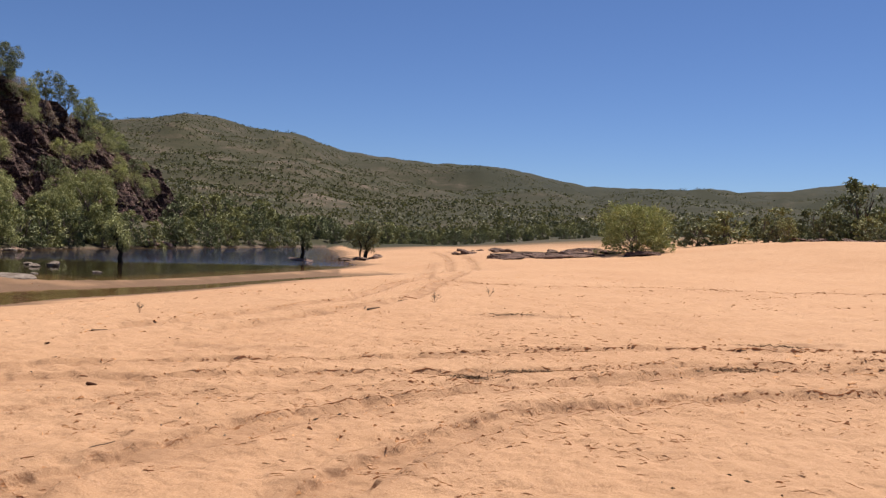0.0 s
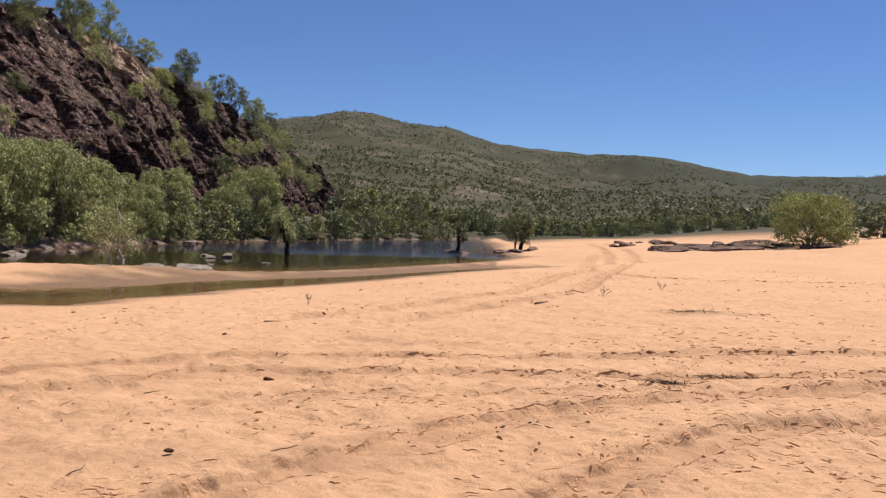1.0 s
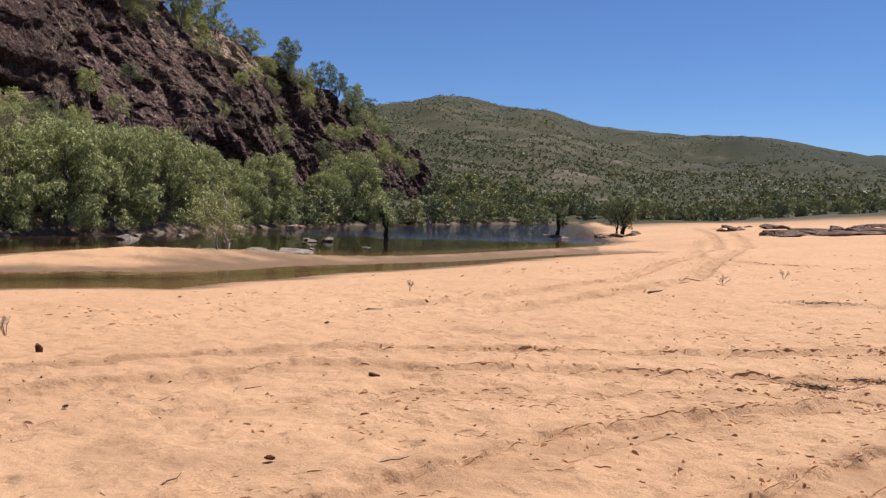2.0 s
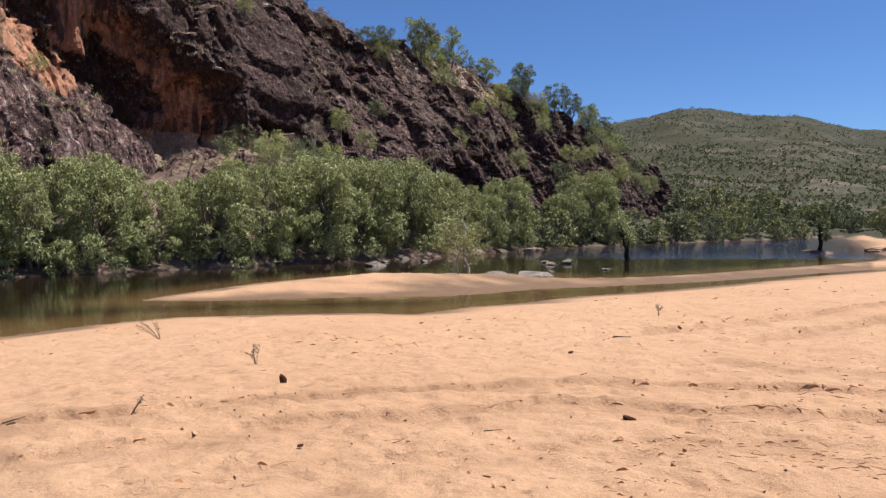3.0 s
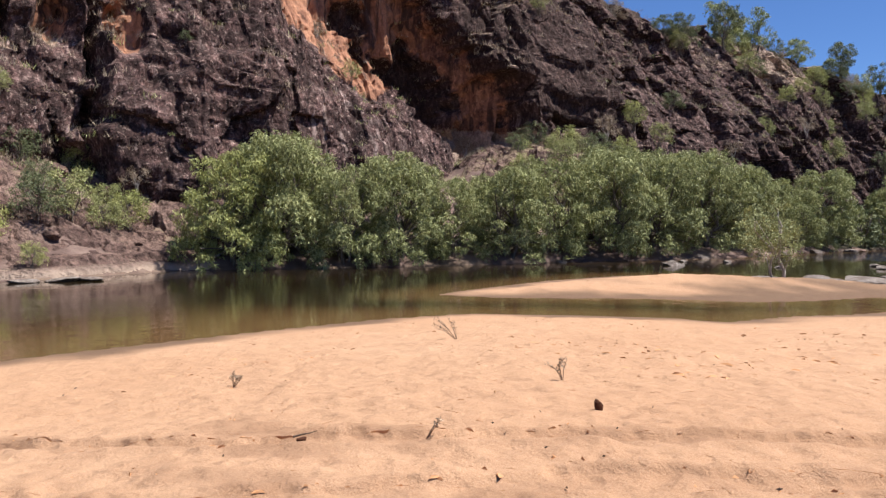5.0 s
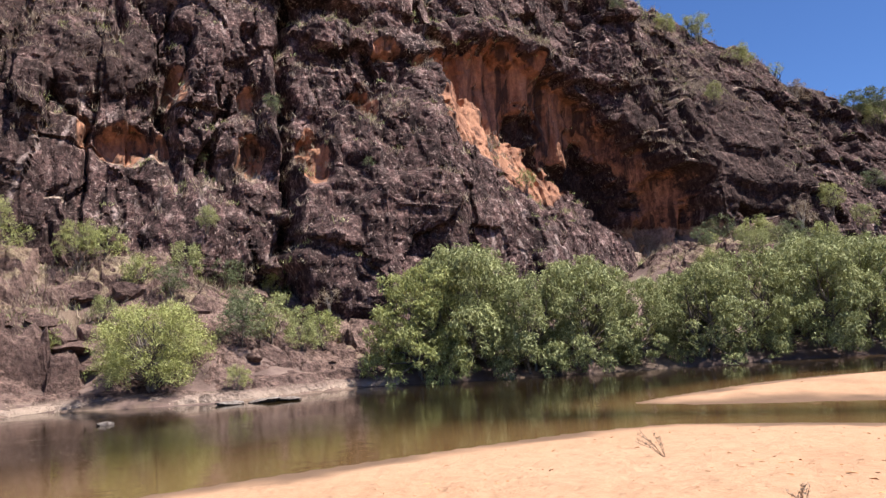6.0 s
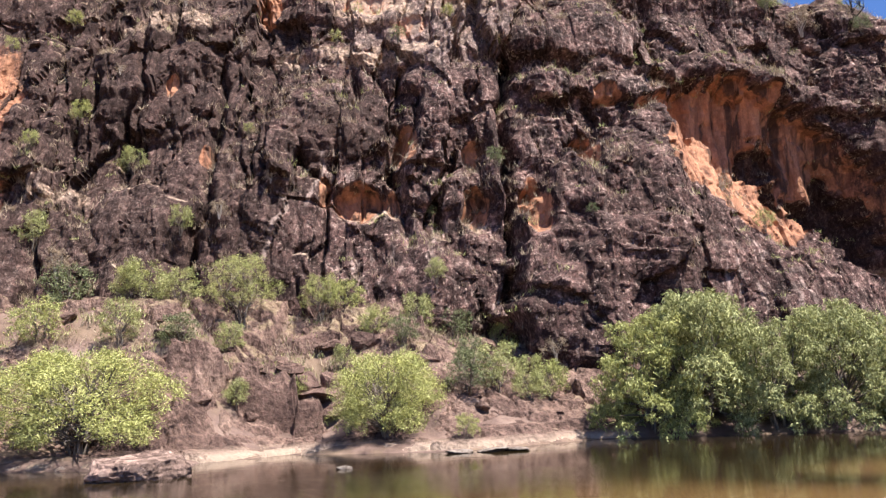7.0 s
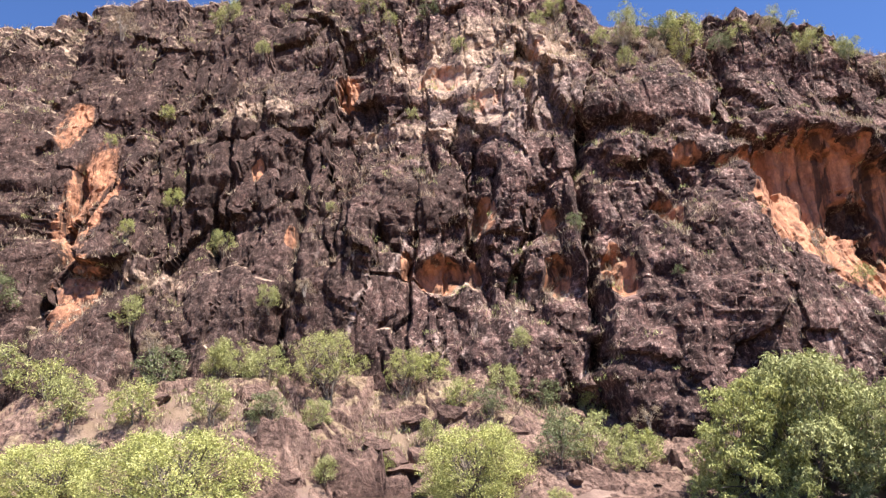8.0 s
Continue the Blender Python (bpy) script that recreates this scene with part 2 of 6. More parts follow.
def ground_material():
    m, t, b = material("sand_and_earth", 0.95)
    v = coords(t)
    grain = tex(t, v, 85, 5, 0.8)
    mid = tex(t, v, 3.0, 6, 0.6)
    big = tex(t, v, 0.18, 4, 0.55)
    sand = ramp(t, big, [(0.3, (0.400, 0.221, 0.121)), (0.5, (0.465, 0.271, 0.155)), (0.75, (0.518, 0.320, 0.194))])
    sand = mix(t, mathn(t, "MULTIPLY", ramp(t, mid, [(0.42, (0, 0, 0)), (0.66, (1, 1, 1))]), 0.45), sand, (0.287, 0.152, 0.083))
    patch = tex(t, coords(t, (1, 1, 1)), 9.0, 6, 0.7, 0.4)
    sand = mix(t, mathn(t, "MULTIPLY", ramp(t, patch, [(0.54, (0, 0, 0)), (0.66, (1, 1, 1))]), 0.5), sand, (0.262, 0.140, 0.078))
    sand = mix(t, mathn(t, "MULTIPLY", ramp(t, patch, [(0.34, (1, 1, 1)), (0.46, (0, 0, 0))]), 0.4), sand, (0.52, 0.325, 0.205))
    sand = mix(t, 0.45, sand, ramp(t, grain, [(0.30, (0.200, 0.100, 0.053)), (0.5, (0.440, 0.256, 0.147)), (0.72, (0.640, 0.435, 0.290))]))
    wet = mix(t, mid, (0.120, 0.072, 0.044), (0.185, 0.112, 0.068))
    # Damp colour, also darkening the rut troughs with painted slope shade.
    sand = mix(t, mathn(t, "MULTIPLY", attr(t, "damp_and_shade"), 0.7), sand, (0.232, 0.126, 0.072))
    sand = mix(t, attr(t, "wet"), sand, wet)
    rockc = ramp(t, tex(t, v, 0.5, 8, 0.65), [(0.3, (0.070, 0.045, 0.036)), (0.5, (0.150, 0.098, 0.081)), (0.62, (0.210, 0.143, 0.115)), (0.8, (0.301, 0.231, 0.182))])
    rockc = mix(t, ramp(t, tex(t, v, 0.22, 5, 0.6), [(0.52, (0, 0, 0)), (0.62, (0.490, 0.490, 0.490))]), rockc, (0.210, 0.150, 0.095))
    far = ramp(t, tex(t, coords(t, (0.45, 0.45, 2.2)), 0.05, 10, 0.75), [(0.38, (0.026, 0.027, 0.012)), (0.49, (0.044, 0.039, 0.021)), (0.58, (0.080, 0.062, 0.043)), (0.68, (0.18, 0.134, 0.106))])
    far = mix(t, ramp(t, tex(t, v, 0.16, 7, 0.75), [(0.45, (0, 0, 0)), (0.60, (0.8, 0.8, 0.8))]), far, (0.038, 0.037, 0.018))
    far = mix(t, mathn(t, "MULTIPLY", attr(t, "wooded"), ramp(t, tex(t, v, 0.012, 8, 0.7), [(0.35, (1, 1, 1)), (0.62, (0.35, 0.35, 0.35))])), far, (0.020, 0.022, 0.011))
    col = mix(t, attr(t, "bank"), sand, rockc)
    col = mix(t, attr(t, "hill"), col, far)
    t.links.new(col, b.inputs["Base Color"])
    b.inputs["Specular IOR Level"].default_value = 0.2
    hsum = mathn(t, "ADD", mathn(t, "MULTIPLY", mid, 0.6), mathn(t, "MULTIPLY", grain, 0.12))
    hsum = mathn(t, "ADD", hsum, mathn(t, "MULTIPLY", tex(t, v, 14, 5, 0.7), 0.5))
    pits = node(t, "ShaderNodeTexVoronoi", {"Vector": v, "Scale": 4.5, "Randomness": 1.0}).outputs["Distance"]
    hsum = mathn(t, "ADD", hsum, mathn(t, "MULTIPLY", ramp(t, pits, [(0.05, (0, 0, 0)), (0.35, (1, 1, 1))]), 0.30))
    bump(t, b, hsum, 1.0, 0.055)
    return m


def rock_material(name="cliff_rock", streaks=True):
    m, t, b = material(name, 0.95)
    v = coords(t)
    tall = coords(t, (1, 1, 0.22))
    base = ramp(t, tex(t, v, 0.55, 9, 0.68, 0.3), [(0.34, (0.0225, 0.0136, 0.0130)), (0.46, (0.056, 0.0328, 0.0300)), (0.57, (0.114, 0.0675, 0.0600)), (0.67, (0.225, 0.147, 0.129)), (0.79, (0.43, 0.325, 0.27))])
    drips = mathn(t, "MULTIPLY", ramp(t, tex(t, coords(t, (1, 1, 0.10)), 1.5, 5, 0.65), [(0.56, (0, 0, 0)), (0.64, (0.6, 0.6, 0.6))]), ramp(t, tex(t, v, 0.16, 3, 0.5), [(0.50, (0, 0, 0)), (0.60, (1, 1, 1))]))
    base = mix(t, drips, base, (0.36, 0.275, 0.245))
    speck = tex(t, v, 3.2, 7, 0.75)
    base = mix(t, ramp(t, speck, [(0.54, (0, 0, 0)), (0.66, (0.8, 0.8, 0.8))]), base, (0.47, 0.350, 0.300))
    base = mix(t, ramp(t, tex(t, tall, 0.9, 6, 0.6), [(0.5, (0, 0, 0)), (0.64, (0.496, 0.496, 0.496))]), base, (0.030, 0.022, 0.021))
    mott = ramp(t, tex(t, v, 3.0, 10, 0.85), [(0.33, (0.16, 0.145, 0.145)), (0.5, (1, 1, 1)), (0.67, (2.0, 1.92, 1.85))])
    base = mix(t, 1.0, base, mott, "MULTIPLY")
    if not streaks:
        base = mix(t, 0.60, base, (0.30, 0.205, 0.165))
    if streaks:
        # Natural dark coat plus the painted shade of voids and recesses.
        coat = mathn(t, "ADD", attr(t, "varnish_shade"), mathn(t, "MULTIPLY", mathn(t, "SUBTRACT", tex(t, tall, 0.45, 7, 0.7), 0.5), 0.9))
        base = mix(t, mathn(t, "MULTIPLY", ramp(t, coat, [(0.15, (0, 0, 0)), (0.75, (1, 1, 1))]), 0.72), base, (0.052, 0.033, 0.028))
        och = ramp(t, tex(t, tall, 1.1, 8, 0.72), [(0.32, (0.12, 0.060, 0.042)), (0.46, (0.27, 0.130, 0.080)), (0.60, (0.41, 0.205, 0.120)), (0.8, (0.53, 0.335, 0.225))])
        drip = ramp(t, tex(t, coords(t, (1, 1, 0.09)), 0.75, 6, 0.6), [(0.52, (0, 0, 0)), (0.60, (1, 1, 1))])
        och = mix(t, mathn(t, "MULTIPLY", drip, 0.8), och, (0.025, 0.019, 0.019))
        edge = mathn(t, "ADD", attr(t, "ochre"), mathn(t, "MULTIPLY", mathn(t, "SUBTRACT", tex(t, v, 0.8, 6, 0.7), 0.5), 1.3))
        base = mix(t, ramp(t, edge, [(0.42, (0, 0, 0)), (0.58, (1, 1, 1))]), base, och)
        wash = mathn(t, "ADD", attr(t, "pale"), mathn(t, "MULTIPLY", mathn(t, "SUBTRACT", tex(t, v, 2.4, 6, 0.75), 0.5), 1.1))
        base = mix(t, ramp(t, wash, [(0.40, (0, 0, 0)), (0.85, (0.6, 0.6, 0.6))]), base, (0.38, 0.285, 0.248))
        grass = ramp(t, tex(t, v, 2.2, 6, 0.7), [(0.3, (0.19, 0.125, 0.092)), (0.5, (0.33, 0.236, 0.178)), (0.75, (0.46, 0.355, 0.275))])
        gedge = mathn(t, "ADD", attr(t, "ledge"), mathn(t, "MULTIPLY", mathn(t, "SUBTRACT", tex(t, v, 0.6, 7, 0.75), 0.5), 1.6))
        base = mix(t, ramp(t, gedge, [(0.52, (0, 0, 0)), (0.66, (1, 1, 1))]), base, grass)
    chips = []
    for size, stretch in ((2.6, 0.5), (6.5, 0.7)):
        wv = node(t, "ShaderNodeVectorMath", {0: coords(t, (1, 1, stretch)), 1: node(t, "ShaderNodeTexNoise", {"Vector": v, "Scale": 1.7, "Detail": 4}).outputs["Color"]}, operation="ADD").outputs[0]
        vor = node(t, "ShaderNodeTexVoronoi", {"Vector": wv, "Scale": size})
        chips.append(node(t, "ShaderNodeSeparateColor", {0: vor.outputs["Color"]}).outputs[0])
    facet = mathn(t, "ADD", mathn(t, "MULTIPLY", chips[0], 0.5), mathn(t, "MULTIPLY", chips[1], 0.5))
    base = mix(t, mathn(t, "SUBTRACT", 1.0, mathn(t, "MULTIPLY", attr(t, "ochre"), 0.75)), base, ramp(t, facet, [(0.2, (0.58, 0.56, 0.56)), (0.55, (1, 1, 1)), (0.85, (1.75, 1.72, 1.70))]), "MULTIPLY")
    t.links.new(base, b.inputs["Base Color"])
    b.inputs["Specular IOR Level"].default_value = 0.12
    ridged = node(t, "ShaderNodeTexNoise", {"Vector": coords(t, (1, 1, 0.38)), "Scale": 1.6, "Detail": 9, "Roughness": 0.72}, noise_type="RIDGED_MULTIFRACTAL", normalize=True).outputs["Fac"]
    crack = node(t, "ShaderNodeTexVoronoi", {"Vector": coords(t, (1, 1, 0.45)), "Scale": 1.5}, feature="DISTANCE_TO_EDGE").outputs["Distance"]
    crack = ramp(t, crack, [(0.0, (0, 0, 0)), (0.06, (1, 1, 1))])
    h = mathn(t, "ADD", mathn(t, "MULTIPLY", ridged, 0.9), mathn(t, "MULTIPLY", crack, 0.22))
    h = mathn(t, "ADD", h, mathn(t, "MULTIPLY", tex(t, v, 7.0, 6, 0.75), 0.55))
    h = mathn(t, "ADD", h, mathn(t, "ADD", mathn(t, "MULTIPLY", chips[0], 0.55), mathn(t, "MULTIPLY", chips[1], 0.35)))
    bump(t, b, h, mathn(t, "SUBTRACT", 1.0, mathn(t, "MULTIPLY", attr(t, "ochre"), 0.7)), 0.20)
    return m


def leaf_material(name, dark, mid, light, through_light=0.15):
    m, t, b = material(name, 0.7)
    rnd = node(t, "ShaderNodeNewGeometry").outputs["Random Per Island"]
    per = node(t, "ShaderNodeObjectInfo").outputs["Random"]
    col = ramp(t, rnd, [(0.0, dark), (0.5, mid), (0.92, light), (1.0, tuple(min(1, c * 1.5) for c in light))])
    # Noise paints sunlit and shaded leaf clumps into the colour.
    clump_shade = tex(t, coords(t), 1.5, 4, 0.6)
    col = mix(t, ramp(t, clump_shade, [(0.50, (0, 0, 0)), (0.66, (0.75, 0.75, 0.75))]), col, light)
    col = mix(t, ramp(t, clump_shade, [(0.34, (0.7, 0.7, 0.7)), (0.48, (0, 0, 0))]), col, dark)
    col = mix(t, mathn(t, "MULTIPLY", per, 0.35), col, mid)
    t.links.new(col, b.inputs["Base Color"])
    b.inputs["Specular IOR Level"].default_value, b.inputs["Roughness"].default_value = 0.22, 0.55
    tr = node(t, "ShaderNodeBsdfTranslucent", {"Color": col})
    ms = node(t, "ShaderNodeMixShader", {0: through_light, 1: b.outputs[0], 2: tr.outputs[0]})
    t.links.new(ms.outputs[0], t.nodes["Material Output"].inputs["Surface"])
    return m


def bark_material(name, a, c):
    m, t, b = material(name, 0.9)
    col = ramp(t, tex(t, coords(t, (1, 1, 0.25)), 9, 6, 0.7), [(0.35, a), (0.65, c)])
    t.links.new(col, b.inputs["Base Color"])
    b.inputs["Specular IOR Level"].default_value = 0.1
    bump(t, b, tex(t, coords(t, (1, 1, 0.25)), 14, 5, 0.7), 0.8, 0.02)
    return m


def water_material():
    m, t, b = material("river_water", 0.03)
    v = coords(t)
    murk = ramp(t, tex(t, v, 0.12, 4, 0.5), [(0.3, (0.013, 0.0092, 0.0042)), (0.7, (0.023, 0.015, 0.0068))])
    col = mix(t, attr(t, "shallow"), murk, (0.125, 0.070, 0.028))
    t.links.new(col, b.inputs["Base Color"])
    b.inputs["IOR"].default_value = 1.33
    ripple = mathn(t, "MULTIPLY", tex(t, coords(t, (1, 0.55, 1)), 5.0, 3, 0.55), attr(t, "ruffled"))
    soft = mathn(t, "MULTIPLY", tex(t, v, 1.3, 2, 0.5), 0.11)
    bump(t, b, mathn(t, "ADD", ripple, soft), 1.0, 0.07)
    return m


GROUND = ground_material()
ROCK = rock_material()
BOULDER = rock_material("boulder_rock", False)


def shelf_material():
    m, t, b = material("bank_rock", 0.9)
    v = coords(t)
    base = ramp(t, tex(t, v, 0.45, 9, 0.7, 0.3), [(0.28, (0.046, 0.029, 0.025)), (0.42, (0.108, 0.067, 0.056)), (0.54, (0.190, 0.121, 0.098)), (0.68, (0.30, 0.202, 0.160)), (0.85, (0.46, 0.35, 0.28))])
    base = mix(t, 1.0, base, ramp(t, tex(t, v, 3.1, 9, 0.78), [(0.34, (0.26, 0.24, 0.235)), (0.5, (1, 1, 1)), (0.66, (1.55, 1.5, 1.46))]), "MULTIPLY")
    base = mix(t, ramp(t, tex(t, v, 0.9, 8, 0.7), [(0.54, (0, 0, 0)), (0.62, (0.6, 0.6, 0.6))]), base, (0.062, 0.039, 0.032))
    z = node(t, "ShaderNodeSeparateXYZ", {0: v}).outputs["Z"]
    line = mathn(t, "ADD", z, mathn(t, "MULTIPLY", tex(t, v, 0.9, 5, 0.6), 0.35))
    pale = ramp(t, mathn(t, "ADD", line, 1.0), [(0.45, (1, 1, 1)), (0.74, (0, 0, 0))])
    base = mix(t, pale, base, (0.43, 0.315, 0.24))
    grass = ramp(t, tex(t, v, 2.6, 7, 0.75), [(0.3, (0.15, 0.10, 0.064)), (0.5, (0.27, 0.195, 0.125)), (0.75, (0.42, 0.335, 0.23))])
    g = mathn(t, "ADD", attr(t, "ledge"), mathn(t, "MULTIPLY", mathn(t, "SUBTRACT", tex(t, v, 0.5, 7, 0.75), 0.5), 1.5))
    base = mix(t, ramp(t, g, [(0.55, (0, 0, 0)), (0.70, (1, 1, 1))]), base, grass)
    t.links.new(base, b.inputs["Base Color"])
    b.inputs["Specular IOR Level"].default_value = 0.12
    beds = node(t, "ShaderNodeTexNoise", {"Vector": coords(t, (0.5, 0.35, 1.5)), "Scale": 1.2, "Detail": 7, "Roughness": 0.6}, noise_type="RIDGED_MULTIFRACTAL", normalize=True).outputs["Fac"]
    rough = mathn(t, "ADD", tex(t, v, 1.8, 9, 0.72), mathn(t, "MULTIPLY", tex(t, v, 8, 5, 0.7), 0.3))
    bump(t, b, mathn(t, "ADD", rough, mathn(t, "MULTIPLY", beds, 0.5)), 1.0, 0.30)
    return m


SHELF = shelf_material()
# Crust colour with a red warmth put in for its shaded faces.
CRUST_WARM_SHADE, crust_tree, crust_bsdf = material("sand_crust", 0.95)
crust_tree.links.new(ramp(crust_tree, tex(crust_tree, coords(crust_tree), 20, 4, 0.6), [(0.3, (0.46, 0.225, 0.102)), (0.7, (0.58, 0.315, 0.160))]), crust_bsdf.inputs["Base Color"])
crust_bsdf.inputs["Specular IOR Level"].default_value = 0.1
WATER = water_material()
LEAF_RIVER = leaf_material("river_leaf", (0.100, 0.110, 0.040), (0.262, 0.270, 0.104), (0.460, 0.464, 0.212))
LEAF_BRIGHT = leaf_material("bright_leaf", (0.20, 0.21, 0.064), (0.385, 0.390, 0.130), (0.53, 0.52, 0.205))
LEAF_FRESH = leaf_material("fresh_leaf", (0.150, 0.158, 0.050), (0.310, 0.318, 0.105), (0.51, 0.51, 0.205))
LEAF_GUM = leaf_material("gum_leaf", (0.068, 0.082, 0.036), (0.135, 0.152, 0.068), (0.235, 0.250, 0.125))
LEAF_CREST = leaf_material("crest_leaf", (0.125, 0.145, 0.048), (0.255, 0.280, 0.095), (0.400, 0.415, 0.165))
LEAF_FAR = leaf_material("far_leaf", (0.110, 0.115, 0.042), (0.220, 0.222, 0.082), (0.360, 0.355, 0.155))
LEAF_LEDGE = leaf_material("ledge_leaf", (0.15, 0.155, 0.055), (0.30, 0.305, 0.115), (0.45, 0.45, 0.20))
LEAF_HILL = leaf_material("hill_leaf", (0.062, 0.065, 0.024), (0.096, 0.097, 0.038), (0.135, 0.131, 0.056), 0.28)
LEAF_DRY = leaf_material("dry_leaf", (0.17, 0.120, 0.080), (0.30, 0.225, 0.158), (0.46, 0.37, 0.265))
BARK = bark_material("grey_bark", (0.07, 0.055, 0.045), (0.24, 0.20, 0.165))
BARK_DARK = bark_material("wet_dark_bark", (0.012, 0.010, 0.008), (0.05, 0.04, 0.032))
BARK_PALE = bark_material("pale_bark", (0.28, 0.24, 0.20), (0.52, 0.47, 0.41))
DEAD_GRASS = bark_material("dead_grass", (0.085, 0.052, 0.033), (0.23, 0.155, 0.10))
DRIFT = bark_material("driftwood", (0.05, 0.035, 0.028), (0.17, 0.12, 0.09))


# ---- mesh helpers ----
def mesh_of(name, verts, faces, mat, smooth_faces=False):
    me = bpy.data.meshes.new(name)
    verts, faces = np.asarray(verts, np.float32), np.asarray(faces, np.int32)
    k = faces.shape[1]
    me.vertices.add(len(verts))
    me.vertices.foreach_set("co", verts.ravel())
    me.loops.add(faces.size)
    me.loops.foreach_set("vertex_index", faces.ravel())
    me.polygons.add(len(faces))
    me.polygons.foreach_set("loop_start", np.arange(0, faces.size, k, dtype=np.int32))
    me.polygons.foreach_set("use_smooth", np.full(len(faces), smooth_faces))
    me.update(calc_edges=True)
    me.validate()
    if mat:
        me.materials.append(mat)
    return me


def point_values(me, name, values):
    a = me.attributes.new(name, "FLOAT", "POINT")
    a.data.foreach_set("value", np.asarray(values, np.float32).ravel())


def grid_faces(nu, nv):
    i = np.arange(nu - 1)[:, None] * nv + np.arange(nv - 1)[None, :]
    return np.stack([i, i + nv, i + nv + 1, i + 1], -1).reshape(-1, 4)


def part_of(name, me, parent, label=""):
    ob = new(name, me)
    ob.parent = parent
    return tagged(ob, label)


# ---- ground ----
def build_ground():
    cx, cy = -1.6, 1.6
    az = np.radians(np.concatenate([np.arange(-50, 121, 0.26), np.arange(121, 310, 4.0)]))
    r, rs = 2.6, [0.01, 0.6, 1.6, 2.6]
    while r < 3800:
        r += min(0.0008 * r * r, 0.30 + 0.004 * r) if r < 85 else 0.042 * r - 2.9
        rs.append(r)
    rs = np.array(rs)
    A, Rr = np.meshgrid(az, rs, indexing="ij")
    x, y = cx - np.sin(A) * Rr, cy + np.cos(A) * Rr
    z = ground_height(x, y)
    sd = shore_distance(x, y)
    far = far_side(x, y)
    dry = smooth(sd, 0.4, 2.5) * (~far) * (1 - smooth(Rr, 60, 95))
    z = z + sand_relief(x, y) * dry
    nu, nv = x.shape
    v = np.stack([x, y, z], -1).reshape(-1, 3)
    f = grid_faces(nu, nv)
    last = (nu - 1) * nv + np.arange(nv - 1)
    seam = np.stack([last, np.arange(nv - 1), np.arange(1, nv), last + 1], -1)
    me = mesh_of("ground", v, np.concatenate([f, seam]), GROUND, True)
    hill = np.maximum(smooth(Rr, 120, 190), smooth(hills(x, y), 1, 6)) * (sd > 0)
    scrub = smooth(y + 0.4 * np.abs(x), 95, 125) * (sd > 3) * (~far)
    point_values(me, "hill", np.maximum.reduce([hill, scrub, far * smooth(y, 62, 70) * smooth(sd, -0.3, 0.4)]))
    bearing = np.degrees(np.arctan2(-x, y))
    point_values(me, "wooded", smooth(-bearing, -8, 8) * smooth(Rr, 220, 420) + 0.5 * smooth(Rr, 600, 850))
    point_values(me, "bank", far * smooth(sd, -6, -1))
    # Rut bands: damp sand with the troughs' slope shade painted in.
    damp_and_shade = np.zeros(x.shape)
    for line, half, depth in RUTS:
        damp_and_shade = np.maximum(damp_and_shade, (1 - smooth(line_distance(x, y, line) + 0.12 * vnoise(x / 0.4, y / 0.4, 63), half * 0.6, half * 2.2)) * min(1, depth * 14))
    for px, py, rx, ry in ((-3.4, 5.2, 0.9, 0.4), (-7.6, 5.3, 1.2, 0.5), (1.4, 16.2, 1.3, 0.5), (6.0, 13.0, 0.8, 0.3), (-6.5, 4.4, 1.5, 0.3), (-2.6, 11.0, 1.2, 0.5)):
        damp_and_shade = np.maximum(damp_and_shade, bump_at(x + 0.5 * vnoise(x / 0.7, y / 0.7, 65), y + 0.3 * vnoise(x / 0.6, y / 0.6, 67), px, py, rx, ry))
    point_values(me, "damp_and_shade", damp_and_shade * (0.55 + 0.45 * vnoise(x / 0.25, y / 0.25, 69)))
    bar = inside(x, y, BAR_SHORE[:23]) * np.clip(0.9 + 0.8 * smooth(x, -22, -17) - 0.85 * smooth(sd + 0.5 * fbm(x / 3, y / 1.2, 3, 73), 0.5, 1.5) + 0.35 * fbm(x / 2.5, y / 0.9, 3, 75), 0, 1)
    point_values(me, "wet", np.maximum(bar, 1 - smooth(sd + 0.7 * fbm(x / 2.4, y / 1.6, 3, 61), 0.2, 2.2)) * (~far))
    tagged(new("ground", me), "pale orange river sand with wheel ruts, rocky bank and wooded hills beyond", "ground", kind="structure")


def build_water():
    xs, ys = np.linspace(-52, 2, 110), np.concatenate([np.linspace(-160, -20, 30), np.linspace(-18, 140, 230)])
    X, Y = np.meshgrid(xs, ys, indexing="ij")
    me = mesh_of("water", np.stack([X, Y, np.full(X.shape, WATER_Z)], -1).reshape(-1, 3), grid_faces(*X.shape), WATER, True)
    sd = shore_distance(X, Y)
    # Brown shallows; narrowed past y 10 to put tree reflection into the colour.
    point_values(me, "shallow", smooth(sd, -8.5 + 5.0 * smooth(Y, 10, 16), 0.0) * smooth(X, -38, -32))
    point_values(me, "ruffled", 0.05 + 6.0 * smooth(Y - 0.5 * X, 62, 84) + 0.10 * smooth(fbm(X / 7, Y / 14, 2, 71), 0.1, 0.6))
    tagged(new("water", me), "still brown-green river water mirroring trees and sky", "water", kind="structure")


